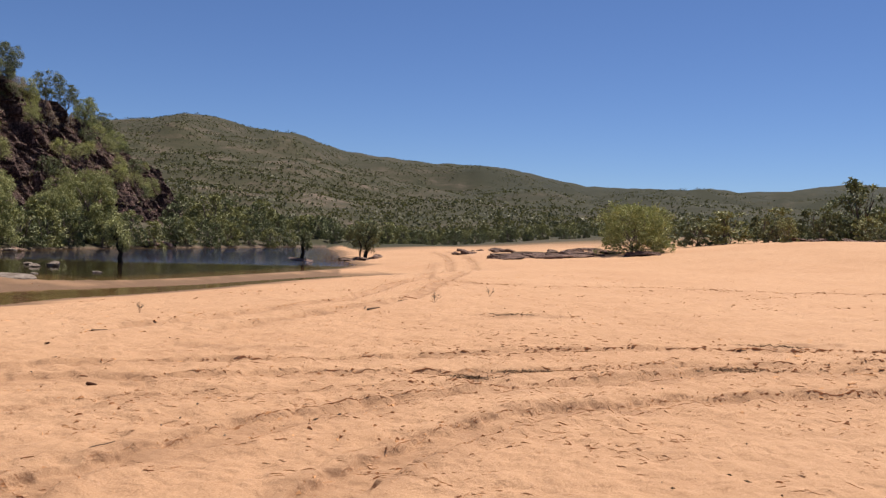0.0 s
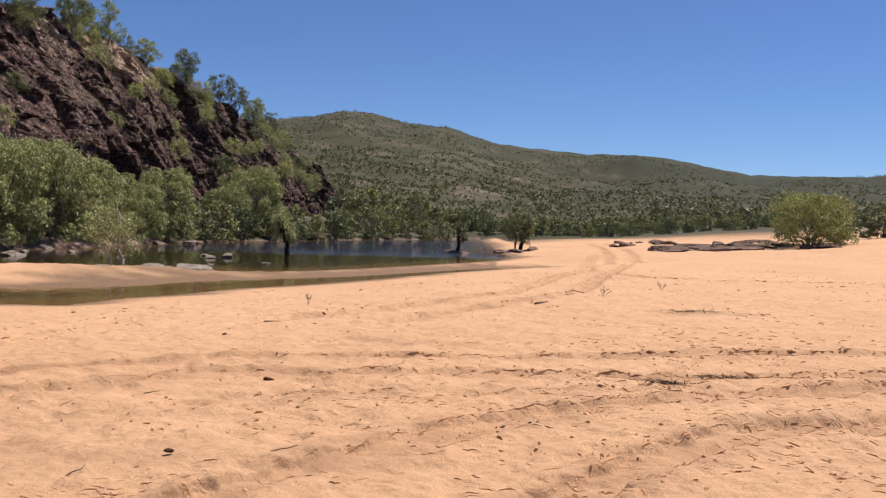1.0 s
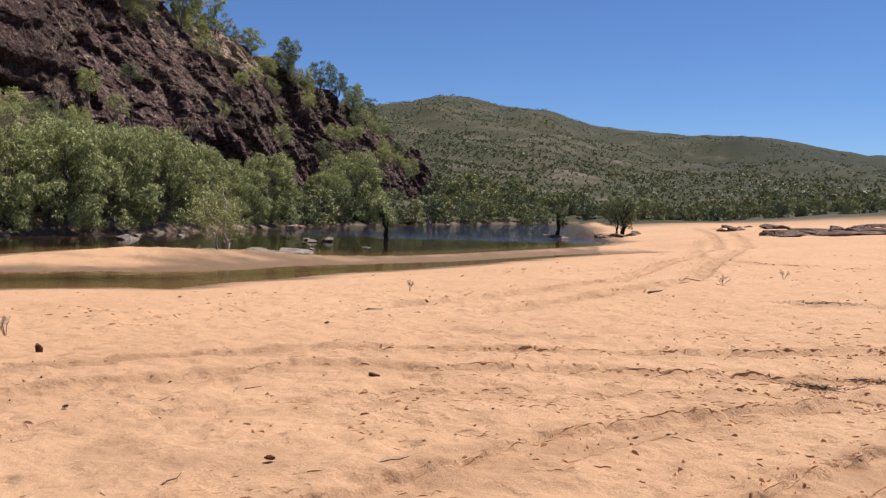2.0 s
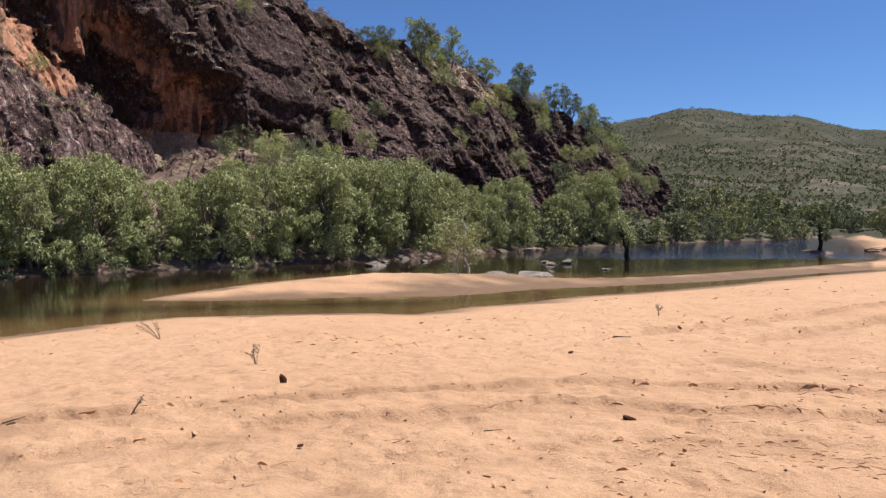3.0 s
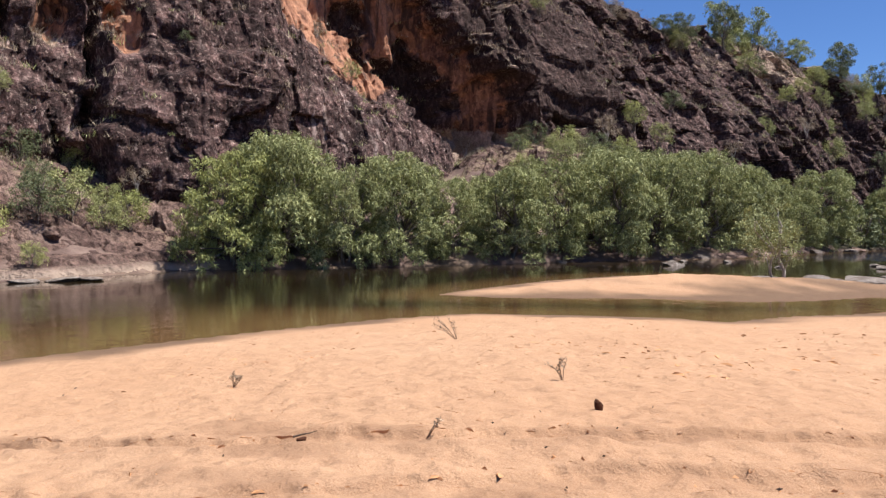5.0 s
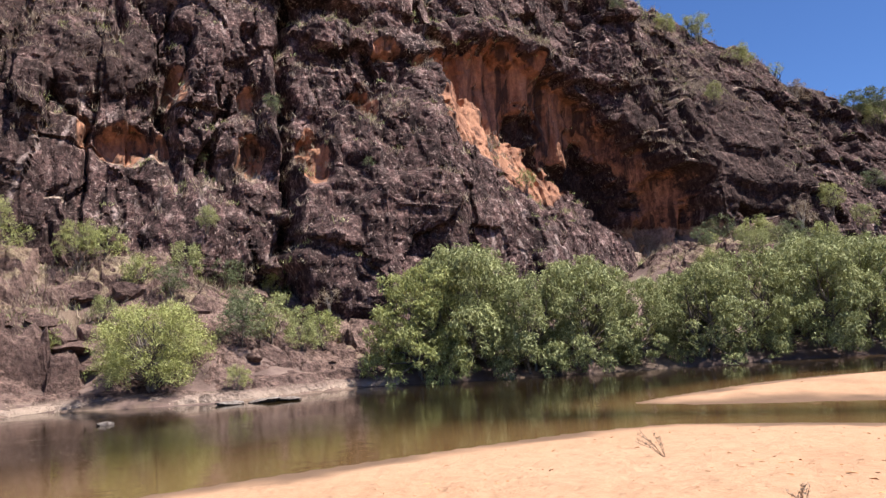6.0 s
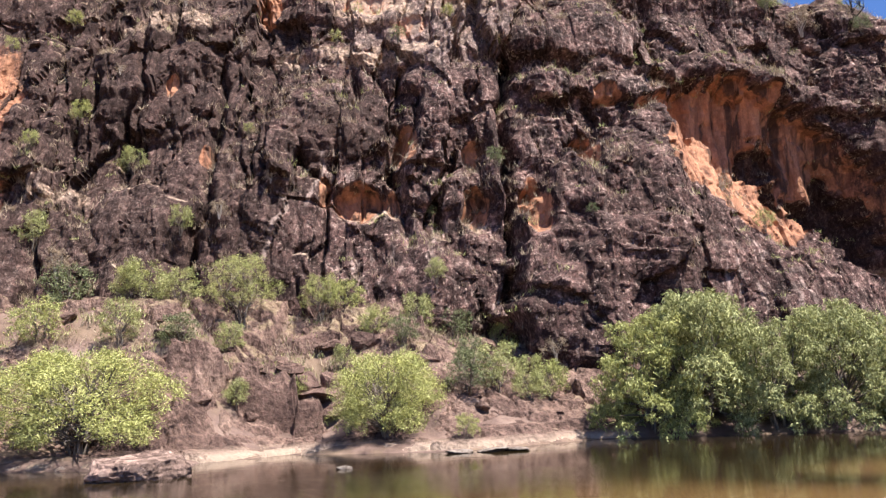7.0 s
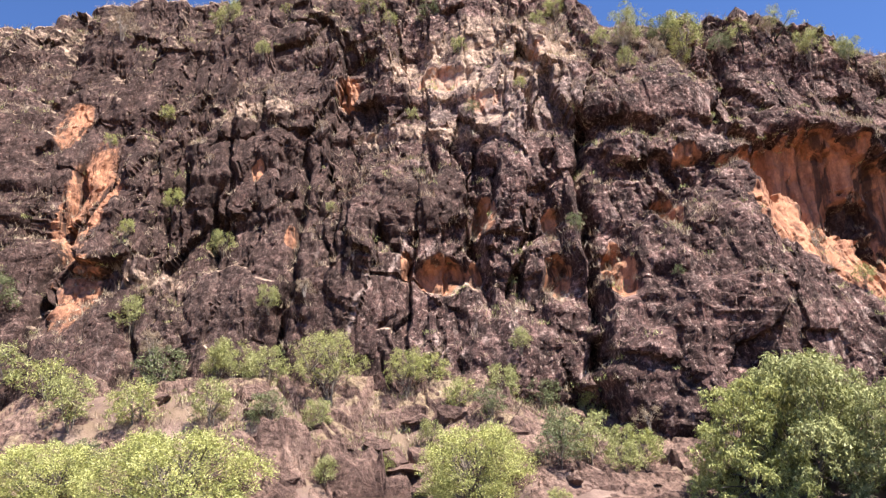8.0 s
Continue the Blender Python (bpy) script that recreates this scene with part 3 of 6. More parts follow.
def build_bank(name, x0, x1, y0, y1, label):
    """Bedded, jointed rock of the far bank, standing a little above the ground sheet."""
    xs, ys = np.arange(x0, x1, 0.15), np.arange(y0, y1, 0.15)
    X, Y = np.meshgrid(xs, ys, indexing="ij")
    sd = shore_distance(X, Y)
    z = ground_height(X, Y)
    wx, wy = X + 0.5 * fbm(X / 2.5, Y / 2.5, 3, 171), Y + 0.5 * fbm(X / 2.5, Y / 2.5, 3, 173)
    up = smooth(sd, 1.5, 6.0)
    z = z + (0.22 + 0.75 * up) * blocks(wx / 2.9, wy / 4.2, 175, 0.7)[0] + (0.16 + 0.40 * up) * blocks(wx / 1.1, wy / 1.6, 177, 0.9)[0] + (0.05 + 0.08 * up) * blocks(wx / 0.45, wy / 0.6, 179)[0]
    z += 0.12 + 0.25 * up
    tread = 0.55
    zt = z + 0.35 * fbm(X / 5, Y / 5, 3, 185)
    level = np.floor(zt / tread) + smooth(np.mod(zt / tread, 1.0), 0.5, 0.95)
    z = z + 0.6 * (1 - up) * (level * tread - zt) + 0.05 * fbm(X / 0.5, Y / 0.5, 3, 181)
    # two upright dark blocks under the grassy slope
    for bx, by, ry, high in ((-46.6, -0.6, 1.7, 1.7), (-46.2, 1.6, 0.8, 1.2), (-47.2, -4.2, 1.5, 1.5)):
        z += high * smooth(ry - np.abs(Y - by) + 0.25 * fbm(X / 0.6, Y / 0.6, 2, 183), 0, 0.25) * smooth(X - bx + 1.8, 0.0, 1.5) * (1 - smooth(X - bx, 0, 0.3))
    rim = np.minimum.reduce([smooth(X, x0, x0 + 1), smooth(Y, y0, y0 + 2.5), 1 - smooth(Y, y1 - 2.5, y1), smooth(sd, -0.7, 0.25)])
    z = z - 0.9 * (1 - rim)
    me = mesh_of(name, np.stack([X, Y, z], -1).reshape(-1, 3), grid_faces(*X.shape), SHELF, False)
    gx = np.hypot(np.gradient(z, axis=0), np.gradient(z, axis=1)) / 0.15
    point_values(me, "ledge", up * (1 - smooth(gx, 1.2, 2.6)) * (0.25 * smooth(sd, 3, 6) + 0.35 * smooth(sd, 6, 8.5)))
    tagged(new(name, me), label, "rock bank", kind="structure")


build_bank("rock_bank", -57, -38.6, -36, 23, "stepped reddish-brown sandstone bank with a pale waterline")
build_bank("talus_slope", -57, -41, 39, 66, "broken rock slope with dry grass below the overhang")
build_ground()
build_water()

# ---- cliff ----
CLIFF_TOP = [(-140, 44), (-60, 46), (-40, 47), (-33, 48.5), (-20, 50), (12, 49), (19, 46.5), (21.5, 42), (24, 41.2), (30, 41.0), (37, 41.2), (46, 40.0), (50, 37.5), (55, 37.2), (60, 35.2), (66, 32.8), (71, 30.6), (79, 27.4), (92, 27.4), (101, 27.7), (124, 27.6), (134, 26.0), (158, 22.4), (190, 18.3), (206, 15.5), (214, 12), (219, 5), (223, 0.5), (240, 0)]
CLIFF_BASE = [(-140, -58), (-60, -57), (-30, -56), (-12, -55.5), (0, -55), (12, -54), (26, -53), (40, -55), (47, -57.5), (54, -55), (64, -51.5), (90, -55), (130, -60), (170, -63), (205, -66), (240, -72)]


def plate(s, z, ring, soft, rough=0.5):
    """1 inside a ring on the cliff face, 0 outside, with a ragged edge about 2 * soft wide; also the depth inside it."""
    d = line_distance(s, z, ring + ring[:1]) * np.where(inside(s, z, ring), 1, -1)
    d = d + rough * fbm(s / 1.6, z / 1.6, 3, 161)
    return smooth(d, -soft, soft), d


BUTTRESS = [(14.4, 8.6), (16.3, 13.6), (18.8, 16.9), (22.3, 20.6), (26.6, 22.0), (28.8, 20.8), (30.6, 18.6), (33.6, 16.6), (36.4, 13.9), (37.7, 11.7), (40.0, 9.2), (43.4, 7.0), (45, 3), (44, -4), (13.2, -4)]
WHALE = [(14.0, 2.0), (15.2, 8.2), (18, 10.2), (23, 12.6), (26, 12.4), (24.5, 6), (23, -4), (13.6, -4)]
HOLLOW = [(26.5, 20), (27.5, 23.0), (29.2, 24.4), (31, 25.8), (36.8, 26.6), (40.5, 25.4), (47.5, 22), (52.5, 15), (53.5, 8.6), (50, 5), (39, 5), (33, 9), (29, 13), (25, 16)]
VOID_SMALL = [(37.4, 13.5), (37.6, 21.0), (39.6, 21.7), (41.0, 20.8), (40.8, 13.5)]
VOID_LARGE = [(41.6, 5), (42.0, 16.8), (43.8, 15.8), (45.4, 18.0), (48.0, 18.2), (49.6, 16.6), (50.0, 12.5), (48.8, 5)]
BULGES = [([(-0.9, 24.6), (1.5, 25.8), (6.6, 24.2), (7.2, 19.6), (3.5, 18.4), (0.2, 19.2)], 1.5), ([(-16, 30), (-12, 32.5), (-7, 30.5), (-6.2, 24), (-10, 21.5), (-15.4, 23)], 1.4),
          ([(8.5, 27.5), (11, 29), (14, 27), (13.6, 21.2), (9.6, 21)], 1.2), ([(-14, 15.5), (-10, 17), (-6.5, 15), (-6, 7), (-13, 6)], 1.2), ([(5.8, 12.6), (9, 13.6), (11.4, 11.6), (12, 3), (6.5, 3)], 1.3)]
BULGES += [
          ([(17.2, 25.2), (20, 26.6), (28.4, 26.8), (31.6, 25.2), (29, 24.0), (20, 23.6)], 2.0), ([(-4.5, 15), (-1.5, 17), (1.5, 15.5), (1, 9.5), (-4, 9)], 0.9), ([(-25.5, 14), (-17.5, 15), (-16, 6), (-25, 5)], 1.2),
          ([(28.5, 27.2), (34, 29.5), (43, 28), (49.5, 24.5), (44, 24.0), (36.5, 26.2), (31, 25.6)], 2.4), ([(16.5, 33.5), (23, 34.5), (30, 33), (28.5, 28.5), (17.5, 28)], 1.3), ([(-34, 34), (-27.5, 36), (-26.5, 22), (-33, 20)], 1.3), ([(54, 24), (60, 26), (63, 17), (60, 10), (54.5, 12)], 1.8)]


def cliff_relief(s, z):
    """How far the rock stands out (+) or is hollowed (-), with the masks of fresh ochre rock, smooth rock and black
    varnish, the last with recess shade painted in.
    """
    out = 1.9 * fbm(s / 19, z / 30, 3, 101)
    out += 0.8 * (0.5 - np.abs(fbm(s / 6.0, z / 26, 3, 105)))
    ws, wz = s + 0.30 * fbm(s / 3, z / 5, 3, 111), z + 0.4 * fbm(s / 5, z / 3, 3, 113)
    butt, deep = plate(s, z, BUTTRESS, 0.45, 0.9)
    whale, _ = plate(s, z, WHALE, 0.25, 0.3)
    hollow, hd = plate(s, z, HOLLOW, 0.35, 0.7)
    hollow = hollow * (1 - butt)
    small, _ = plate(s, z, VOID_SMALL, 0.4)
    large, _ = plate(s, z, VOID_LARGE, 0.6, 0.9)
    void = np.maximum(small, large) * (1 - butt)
    calm = smooth(deep, 0.0, 2.0) * smooth(s, 23, 30) * (1 - smooth(z, 9, 15))
    mass = np.zeros(s.shape)
    for ring, far_out in BULGES:
        mass = np.maximum(mass, plate(s, z, ring, 0.3, 0.7)[0])
    broken = 0.55 + 0.75 * smooth(fbm(s / 8, z / 10, 2, 199), -0.5, 0.6)
    plain = broken * (1 - 0.65 * mass) * (1 - 0.45 * butt - 0.25 * calm) * (1 - 0.85 * hollow)
    tall = 1 + 0.5 * smooth(s, 56, 72)
    b0, _ = blocks(ws / 4.8, wz / 10.5, 114, 1.3, 0.10)
    b1, _ = blocks(ws / (1.6 * tall), wz / (5.6 - 2.6 * smooth(s, 56, 72)), 115, 1.1, 0.16)
    b2, _ = blocks(ws / (0.75 * tall), wz / (2.3 * tall), 119, 1.0, 0.3)
    b3, _ = blocks(ws / 0.5, wz / 0.6, 123, 0.9, 0.3)
    out += plain * (1.7 * b0 + 0.80 * b1 * tall ** 0.6 + 0.26 * b2 * tall ** 2.2) + (0.35 + 0.65 * plain) * 0.10 * b3 + 0.07 * fbm(s / 0.5, z / 0.5, 2, 125)
    ribs, _ = blocks(ws / 3.4 + 0.06 * wz, wz / 13, 187, 1.2, 0.5)
    out += 1.9 * smooth(s, 84, 110) * ribs
    piers, _ = blocks(ws / 2.7 - 0.03 * wz, wz / 15, 189, 1.3, 0.38)
    out += 1.25 * (1 - smooth(s, 11, 17)) * plain * piers
    flutes = 0.5 - np.abs(fbm(ws / 1.1, wz / 9, 3, 191))
    out += 0.14 * plain * flutes
    # thin beds that weather into little shelves
    bed_z = (wz + 0.10 * ws) / 1.15 + 0.5 * fbm(s / 9, z / 6, 2, 127)
    saw = np.mod(bed_z, 1.0)
    out += 0.34 * plain * (1 - 0.8 * smooth(s, 56, 70)) * smooth(fbm(s / 7, z / 5, 2, 128), 0.0, 0.5) * (saw - smooth(saw, 0.82, 1.0) - 0.4)
    # long upright joints
    for k, (js, low, high, deep_j, lean_j) in enumerate([(15.3, 2, 32, 2.6, 0.10), (-12.2, 16, 26, 2.4, 0.02), (7.6, 15, 21, 1.8, 0.02), (4.6, 21, 29, 2.0, 0.02), (-15.2, 22, 29, 2.2, 0.0), (1.0, 16, 20, 1.4, 0.0), (8.0, 10, 24, 1.2, -0.04), (-5.8, 8, 30, 1.6, 0.05), (-16.5, 6, 28, 1.3, 0.06), (2.4, 8, 19, 0.9, 0.12), (-11, 17, 36, 1.2, -0.05), (-24, 8, 30, 1.4, 0.04), (30.8, 26, 42, 1.1, 0.03),
                                                          (53.5, 6, 30, 1.6, 0.05), (67, 4, 24, 1.8, 0.0), (76, 3, 24, 1.8, 0.1), (85, 3, 22, 1.6, -0.1), (96, 3, 20, 1.8, 0.1), (112, 3, 18, 1.6, 0.0), (21.6, 12, 19, 0.6, 0.02)]):
        path = js + lean_j * (z - 15) + 0.5 * vnoise(z / 2.5, z * 0, 133 + k)
        out += -deep_j * np.exp(-((s - path) / (0.34 * (2.2 if js > 60 else 1.0))) ** 2) * smooth(z, low, low + 3) * (1 - smooth(z, high - 4, high))
    for ring, far_out in BULGES:
        b, inner = plate(s, z, ring, 0.3, 0.7)
        out += far_out * b * (0.55 + 0.45 * smooth(inner, 0, 2.5)) * (1 - 0.6 * butt)
    # the dark buttress, the long block at its foot and the hollow behind it
    out += butt * (2.0 + 1.7 * smooth(deep, 0, 6)) + 0.9 * whale
    out += 0.75 * hollow * fbm(s / 1.5, z / 9, 3, 129) - hollow * (2.5 + 0.35 * np.clip(26 - z, 0, 17)) * (0.75 + 0.25 * smooth(hd, 0, 3)) - 2.0 * void
    # the pillars that hold the hollow's far end
    for ps, wide in ((50.6, 0.7), (53.0, 0.9)):
        out += 1.9 * np.exp(-((s - ps - 0.10 * (z - 12) - 0.3 * vnoise(z / 2, z * 0, 193)) / wide) ** 2) * smooth(z, 4, 7) * (1 - smooth(z, 14, 20))
    ochre = 0.95 * hollow * (1 - void) * (0.62 + 0.38 * smooth(z - 0.45 * (s - 38), 13, 18))
    for cs, cz, rs, rz, deep_n in ((17.0, 14.2, 1.2, 3.0, 1.6), (12.9, 14.2, 1.2, 2.4, 1.8), (13.2, 18.6, 0.9, 1.6, 1.2), (21.0, 18.4, 1.3, 1.8, 1.4), (4.9, 15.2, 2.3, 2.0, 2.2), (8.5, 19.8, 1.0, 2.2, 1.0),
                                   (2.4, 16.2, 0.7, 1.5, 1.0), (-22.6, 24, 3.2, 8.5, 0.5), (-21.4, 15.5, 2.4, 4.4, 0.6), (-25.8, 32.5, 2.0, 4, 0.4), (9.6, 31.6, 1.6, 1.4, 0.6), (-2, 35, 1.2, 2.6, 0.8), (6.6, 35, 3.2, 2.0, 1.0), (-9, 26, 0.7, 1.4, 0.8),
                                   (-6, 19.5, 0.6, 1.3, 0.6), (24.5, 24.0, 1.6, 1.4, 1.0), (7.2, 14.8, 0.7, 1.4, 0.9), (50.6, 9.5, 0.7, 2.4, 0.5), (15.5, 36.5, 2.4, 1.6, 0.8)):
        b = bump_at(s, z, cs, cz, rs, rz)
        out += -deep_n * b * smooth(cz + rz - z, 0, 0.8 * rz)
        ochre = np.maximum(ochre, (0.92 if cs > -19 else 0.60) * b)
    spur = line_distance(s, z, [(29.6, 17.8), (32.2, 16.0), (35.0, 13.6)])
    ochre = np.maximum(ochre, 0.95 * (1 - smooth(spur + 0.6 * fbm(s / 1.2, z / 1.2, 2, 163), 2.0, 3.4)) * butt)
    # Real varnish, and painted darkness for the shaded voids and the left face's recesses.
    varnish_shade = np.maximum.reduce([0.28 * butt * (1 - ochre) * (1 - 0.75 * smooth(s - 0.5 * (z - 10), 26, 31)), 1.3 * void, 0.36 * smooth(s, 50, 60), 0.95 * bump_at(s, z, 58, 19, 12, 13), 0.70 * (1 - smooth(s, -4, 6)), 0.9 * bump_at(s, z, -14, 27, 4, 6), 0.9 * bump_at(s, z, 1, 20.5, 2, 3), 0.7 * bump_at(s, z, 4, 22, 5, 4), 0.5 * bump_at(s, z, -10, 26, 5, 7)])
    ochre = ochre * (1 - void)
    return out, ochre, np.maximum(butt, hollow), varnish_shade


def build_cliff():
    s = np.concatenate([np.arange(-140, -42, 2.0), np.arange(-42, 62, 0.15), np.arange(62, 130, 0.38), np.arange(130, 226, 0.55), np.arange(226, 241, 2.0)])
    v = np.linspace(0, 1, 316)
    S, V = np.meshgrid(s, v, indexing="ij")
    top = np.interp(S, *zip(*CLIFF_TOP)) + (1.1 * fbm(S / 9, S * 0, 4, 141) + 0.5 * fbm(S / 1.7, S * 0, 2, 143)) * smooth(230 - S, 0, 40)
    for cs, half, high in ((29.8, 1.2, 2.2), (36.4, 0.8, 1.9), (18.5, 1.6, 1.5), (52, 1.0, 1.2), (72.5, 1.4, 1.6), (64, 1.5, 1.2), (9, 1.3, 1.2), (-2, 1.6, 1.2), (-12, 1.1, 1.4), (-31, 1.4, 1.6)):
        top = top + high * smooth(half + 0.2 - np.abs(S - cs), 0, 0.4)
    base = np.interp(S, *zip(*CLIFF_BASE))
    foot = -1.5
    u = np.clip(V / 0.90, 0, 1)
    back = np.clip((V - 0.90) / 0.10, 0, 1)
    z = foot + u * (top - foot)
    lean = np.interp(S, [-140, 30, 50, 66, 100, 240], [0.42, 0.42, 0.38, 0.60, 0.52, 0.52])
    ease = 0.55 * u + 0.45 * u ** 2.2
    setback = lean * (top - foot) * ease
    relief, ochre, dome, varnish_shade = cliff_relief(S, z)
    terrace = 1.0 * (smooth(np.mod(z / 7.0 + 0.5 * fbm(S / 14, z / 9, 2, 151), 1.0), 0.72, 1.0) - np.mod(z / 7.0 + 0.5 * fbm(S / 14, z / 9, 2, 151), 1.0))
    relief = relief + (0.75 - 0.45 * smooth(S, 56, 70)) * terrace * (1 - dome) * (1 - np.clip(ochre, 0, 1))
    low = smooth(u, 0.0, 0.12)
    x = base - setback + relief * (0.35 + 0.65 * low) * (1 - back) - back * 70
    z = z + back * (5 + 2.0 * fbm(S / 12, back * 5, 3, 155)) + 0.12 * fbm(S / 1.4, V * 60, 3, 157) * (1 - back)
    yy = S + 0.25 * fbm(S / 2.1, z / 2.1, 3, 159)
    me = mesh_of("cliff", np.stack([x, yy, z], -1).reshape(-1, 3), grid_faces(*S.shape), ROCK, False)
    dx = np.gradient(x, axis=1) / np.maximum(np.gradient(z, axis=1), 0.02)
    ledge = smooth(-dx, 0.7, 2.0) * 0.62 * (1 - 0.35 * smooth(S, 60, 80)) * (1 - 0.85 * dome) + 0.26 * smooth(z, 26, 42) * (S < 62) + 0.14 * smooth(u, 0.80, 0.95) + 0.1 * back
    talus = np.maximum.reduce([1.0 * bump_at(S, z, 50, 6.0, 10, 6), 0.45 * bump_at(S, z, 1, 4.5, 10, 4), 0.6 * bump_at(S, z, 5, 29.0, 11, 1.6), 0.6 * bump_at(S, z, -10, 32.5, 6, 2.0), 0.6 * bump_at(S, z, -16, 16.2, 3, 1.2), 0.6 * bump_at(S, z, -16, 6, 10, 1.5), 0.72 * bump_at(S, z, 114, 24, 18, 5), 0.5 * bump_at(S, z, 92, 24, 12, 5), 0.62 * bump_at(S, z, 10, 37, 13, 8), 0.4 * bump_at(S, z, -18, 38, 12, 8), 0.30 * bump_at(S, z, 34, 10, 9, 7), 0.36 * bump_at(S, z, 20, 32, 8, 7), 0.32 * smooth(S, 62, 80) * smooth(u, 0.45, 0.9)])
    pale = np.zeros(S.shape)
    for k, (ps, low_z, high_z) in enumerate(((28.9, 6, 9.6), (29.8, 6.4, 10.8), (31.2, 5.5, 8.6), (33.4, 5, 8.4), (34.4, 4.5, 8.8), (36, 4, 7), (9.4, 9, 14), (0.2, 14, 20), (-1.6, 10, 16))):
        pale = np.maximum(pale, np.exp(-((S - ps - 0.16 * (z - 8) - 0.5 * vnoise(z / 1.6, z * 0, 195 + k)) / 0.22) ** 2) * smooth(z, low_z, low_z + 1) * (1 - smooth(z, high_z - 1, high_z)))
    for ps, pz, rs, rz in ((29.6, 10.7, 1.6, 0.45), (33.5, 8.9, 1.8, 0.4), (26.4, 26.0, 1.8, 0.5), (3.1, 29.7, 3.5, 0.9), (-10.9, 32.7, 4, 0.8), (-16.3, 16.5, 2.0, 0.9), (8, 31.0, 2.5, 0.7)):
        pale = np.maximum(pale, 0.55 * bump_at(S, z + 0.5 * vnoise(S / 1.3, S * 0, 197), ps, pz, rs, rz))
    pale = np.maximum.reduce([pale, 0.62 * bump_at(S, z, 11, 32, 10, 8), 0.40 * bump_at(S, z, -4, 38, 9, 8), 0.38 * bump_at(S, z, -12, 14, 8, 7)])
    point_values(me, "pale", pale)
    point_values(me, "ochre", np.clip(ochre, 0, 1))
    point_values(me, "varnish_shade", np.clip(varnish_shade, 0, 1))
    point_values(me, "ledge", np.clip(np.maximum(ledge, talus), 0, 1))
    tagged(new("cliff", me), "dark weathered sandstone cliff with ochre hollows and dry grassy ledges", "cliff", kind="structure")
    return x, yy, z


CLIFF_XYZ = build_cliff()

# ---- trees ----
def tube(points, radii, sides=7):
    """A tapered tube along points, as vertices and triangles."""
    pts = np.asarray(points, float)
    vs, fs = [], []
    for k, (p, r) in enumerate(zip(pts, radii)):
        d = pts[min(k + 1, len(pts) - 1)] - pts[max(k - 1, 0)]
        d /= np.linalg.norm(d) + 1e-9
        a = np.cross(d, (0.3, 0.9, 0.1))
        a /= np.linalg.norm(a) + 1e-9
        b = np.cross(d, a)
        for q in range(sides):
            w = 2 * math.pi * q / sides
            vs.append(p + r * (math.cos(w) * a + math.sin(w) * b))
    for k in range(len(pts) - 1):
        for q in range(sides):
            i, j = k * sides + q, k * sides + (q + 1) % sides
            fs += [(i, j, j + sides), (i, j + sides, i + sides)]
    return np.array(vs), np.array(fs)


def merge(pieces):
    vs, fs, n = [], [], 0
    for v, f in pieces:
        vs.append(v)
        fs.append(f + n)
        n += len(v)
    return np.concatenate(vs), np.concatenate(fs)


def leaves(rng, centres, spread, count, length, width, droop):
    """Single narrow leaves round the given centres."""
    k = rng.integers(0, len(centres), count)
    d = rng.normal(size=(count, 3))
    d /= np.linalg.norm(d, axis=1, keepdims=True)
    c = centres[k] + d * (rng.random((count, 1)) ** 0.45) * spread[k][:, None] * np.array([1, 1, 0.8])
    way = d * 0.8 + rng.normal(size=(count, 3)) * 0.7
    way[:, 2] -= droop
    way /= np.linalg.norm(way, axis=1, keepdims=True)
    side = np.cross(way, rng.normal(size=(count, 3)))
    side /= np.linalg.norm(side, axis=1, keepdims=True) + 1e-9
    L = length * (0.6 + 0.8 * rng.random((count, 1)))
    W = width * (0.7 + 0.6 * rng.random((count, 1)))
    v = np.stack([c - side * W, c + side * W, c + way * L], 1).reshape(-1, 3)
    return v, np.arange(3 * count).reshape(-1, 3)


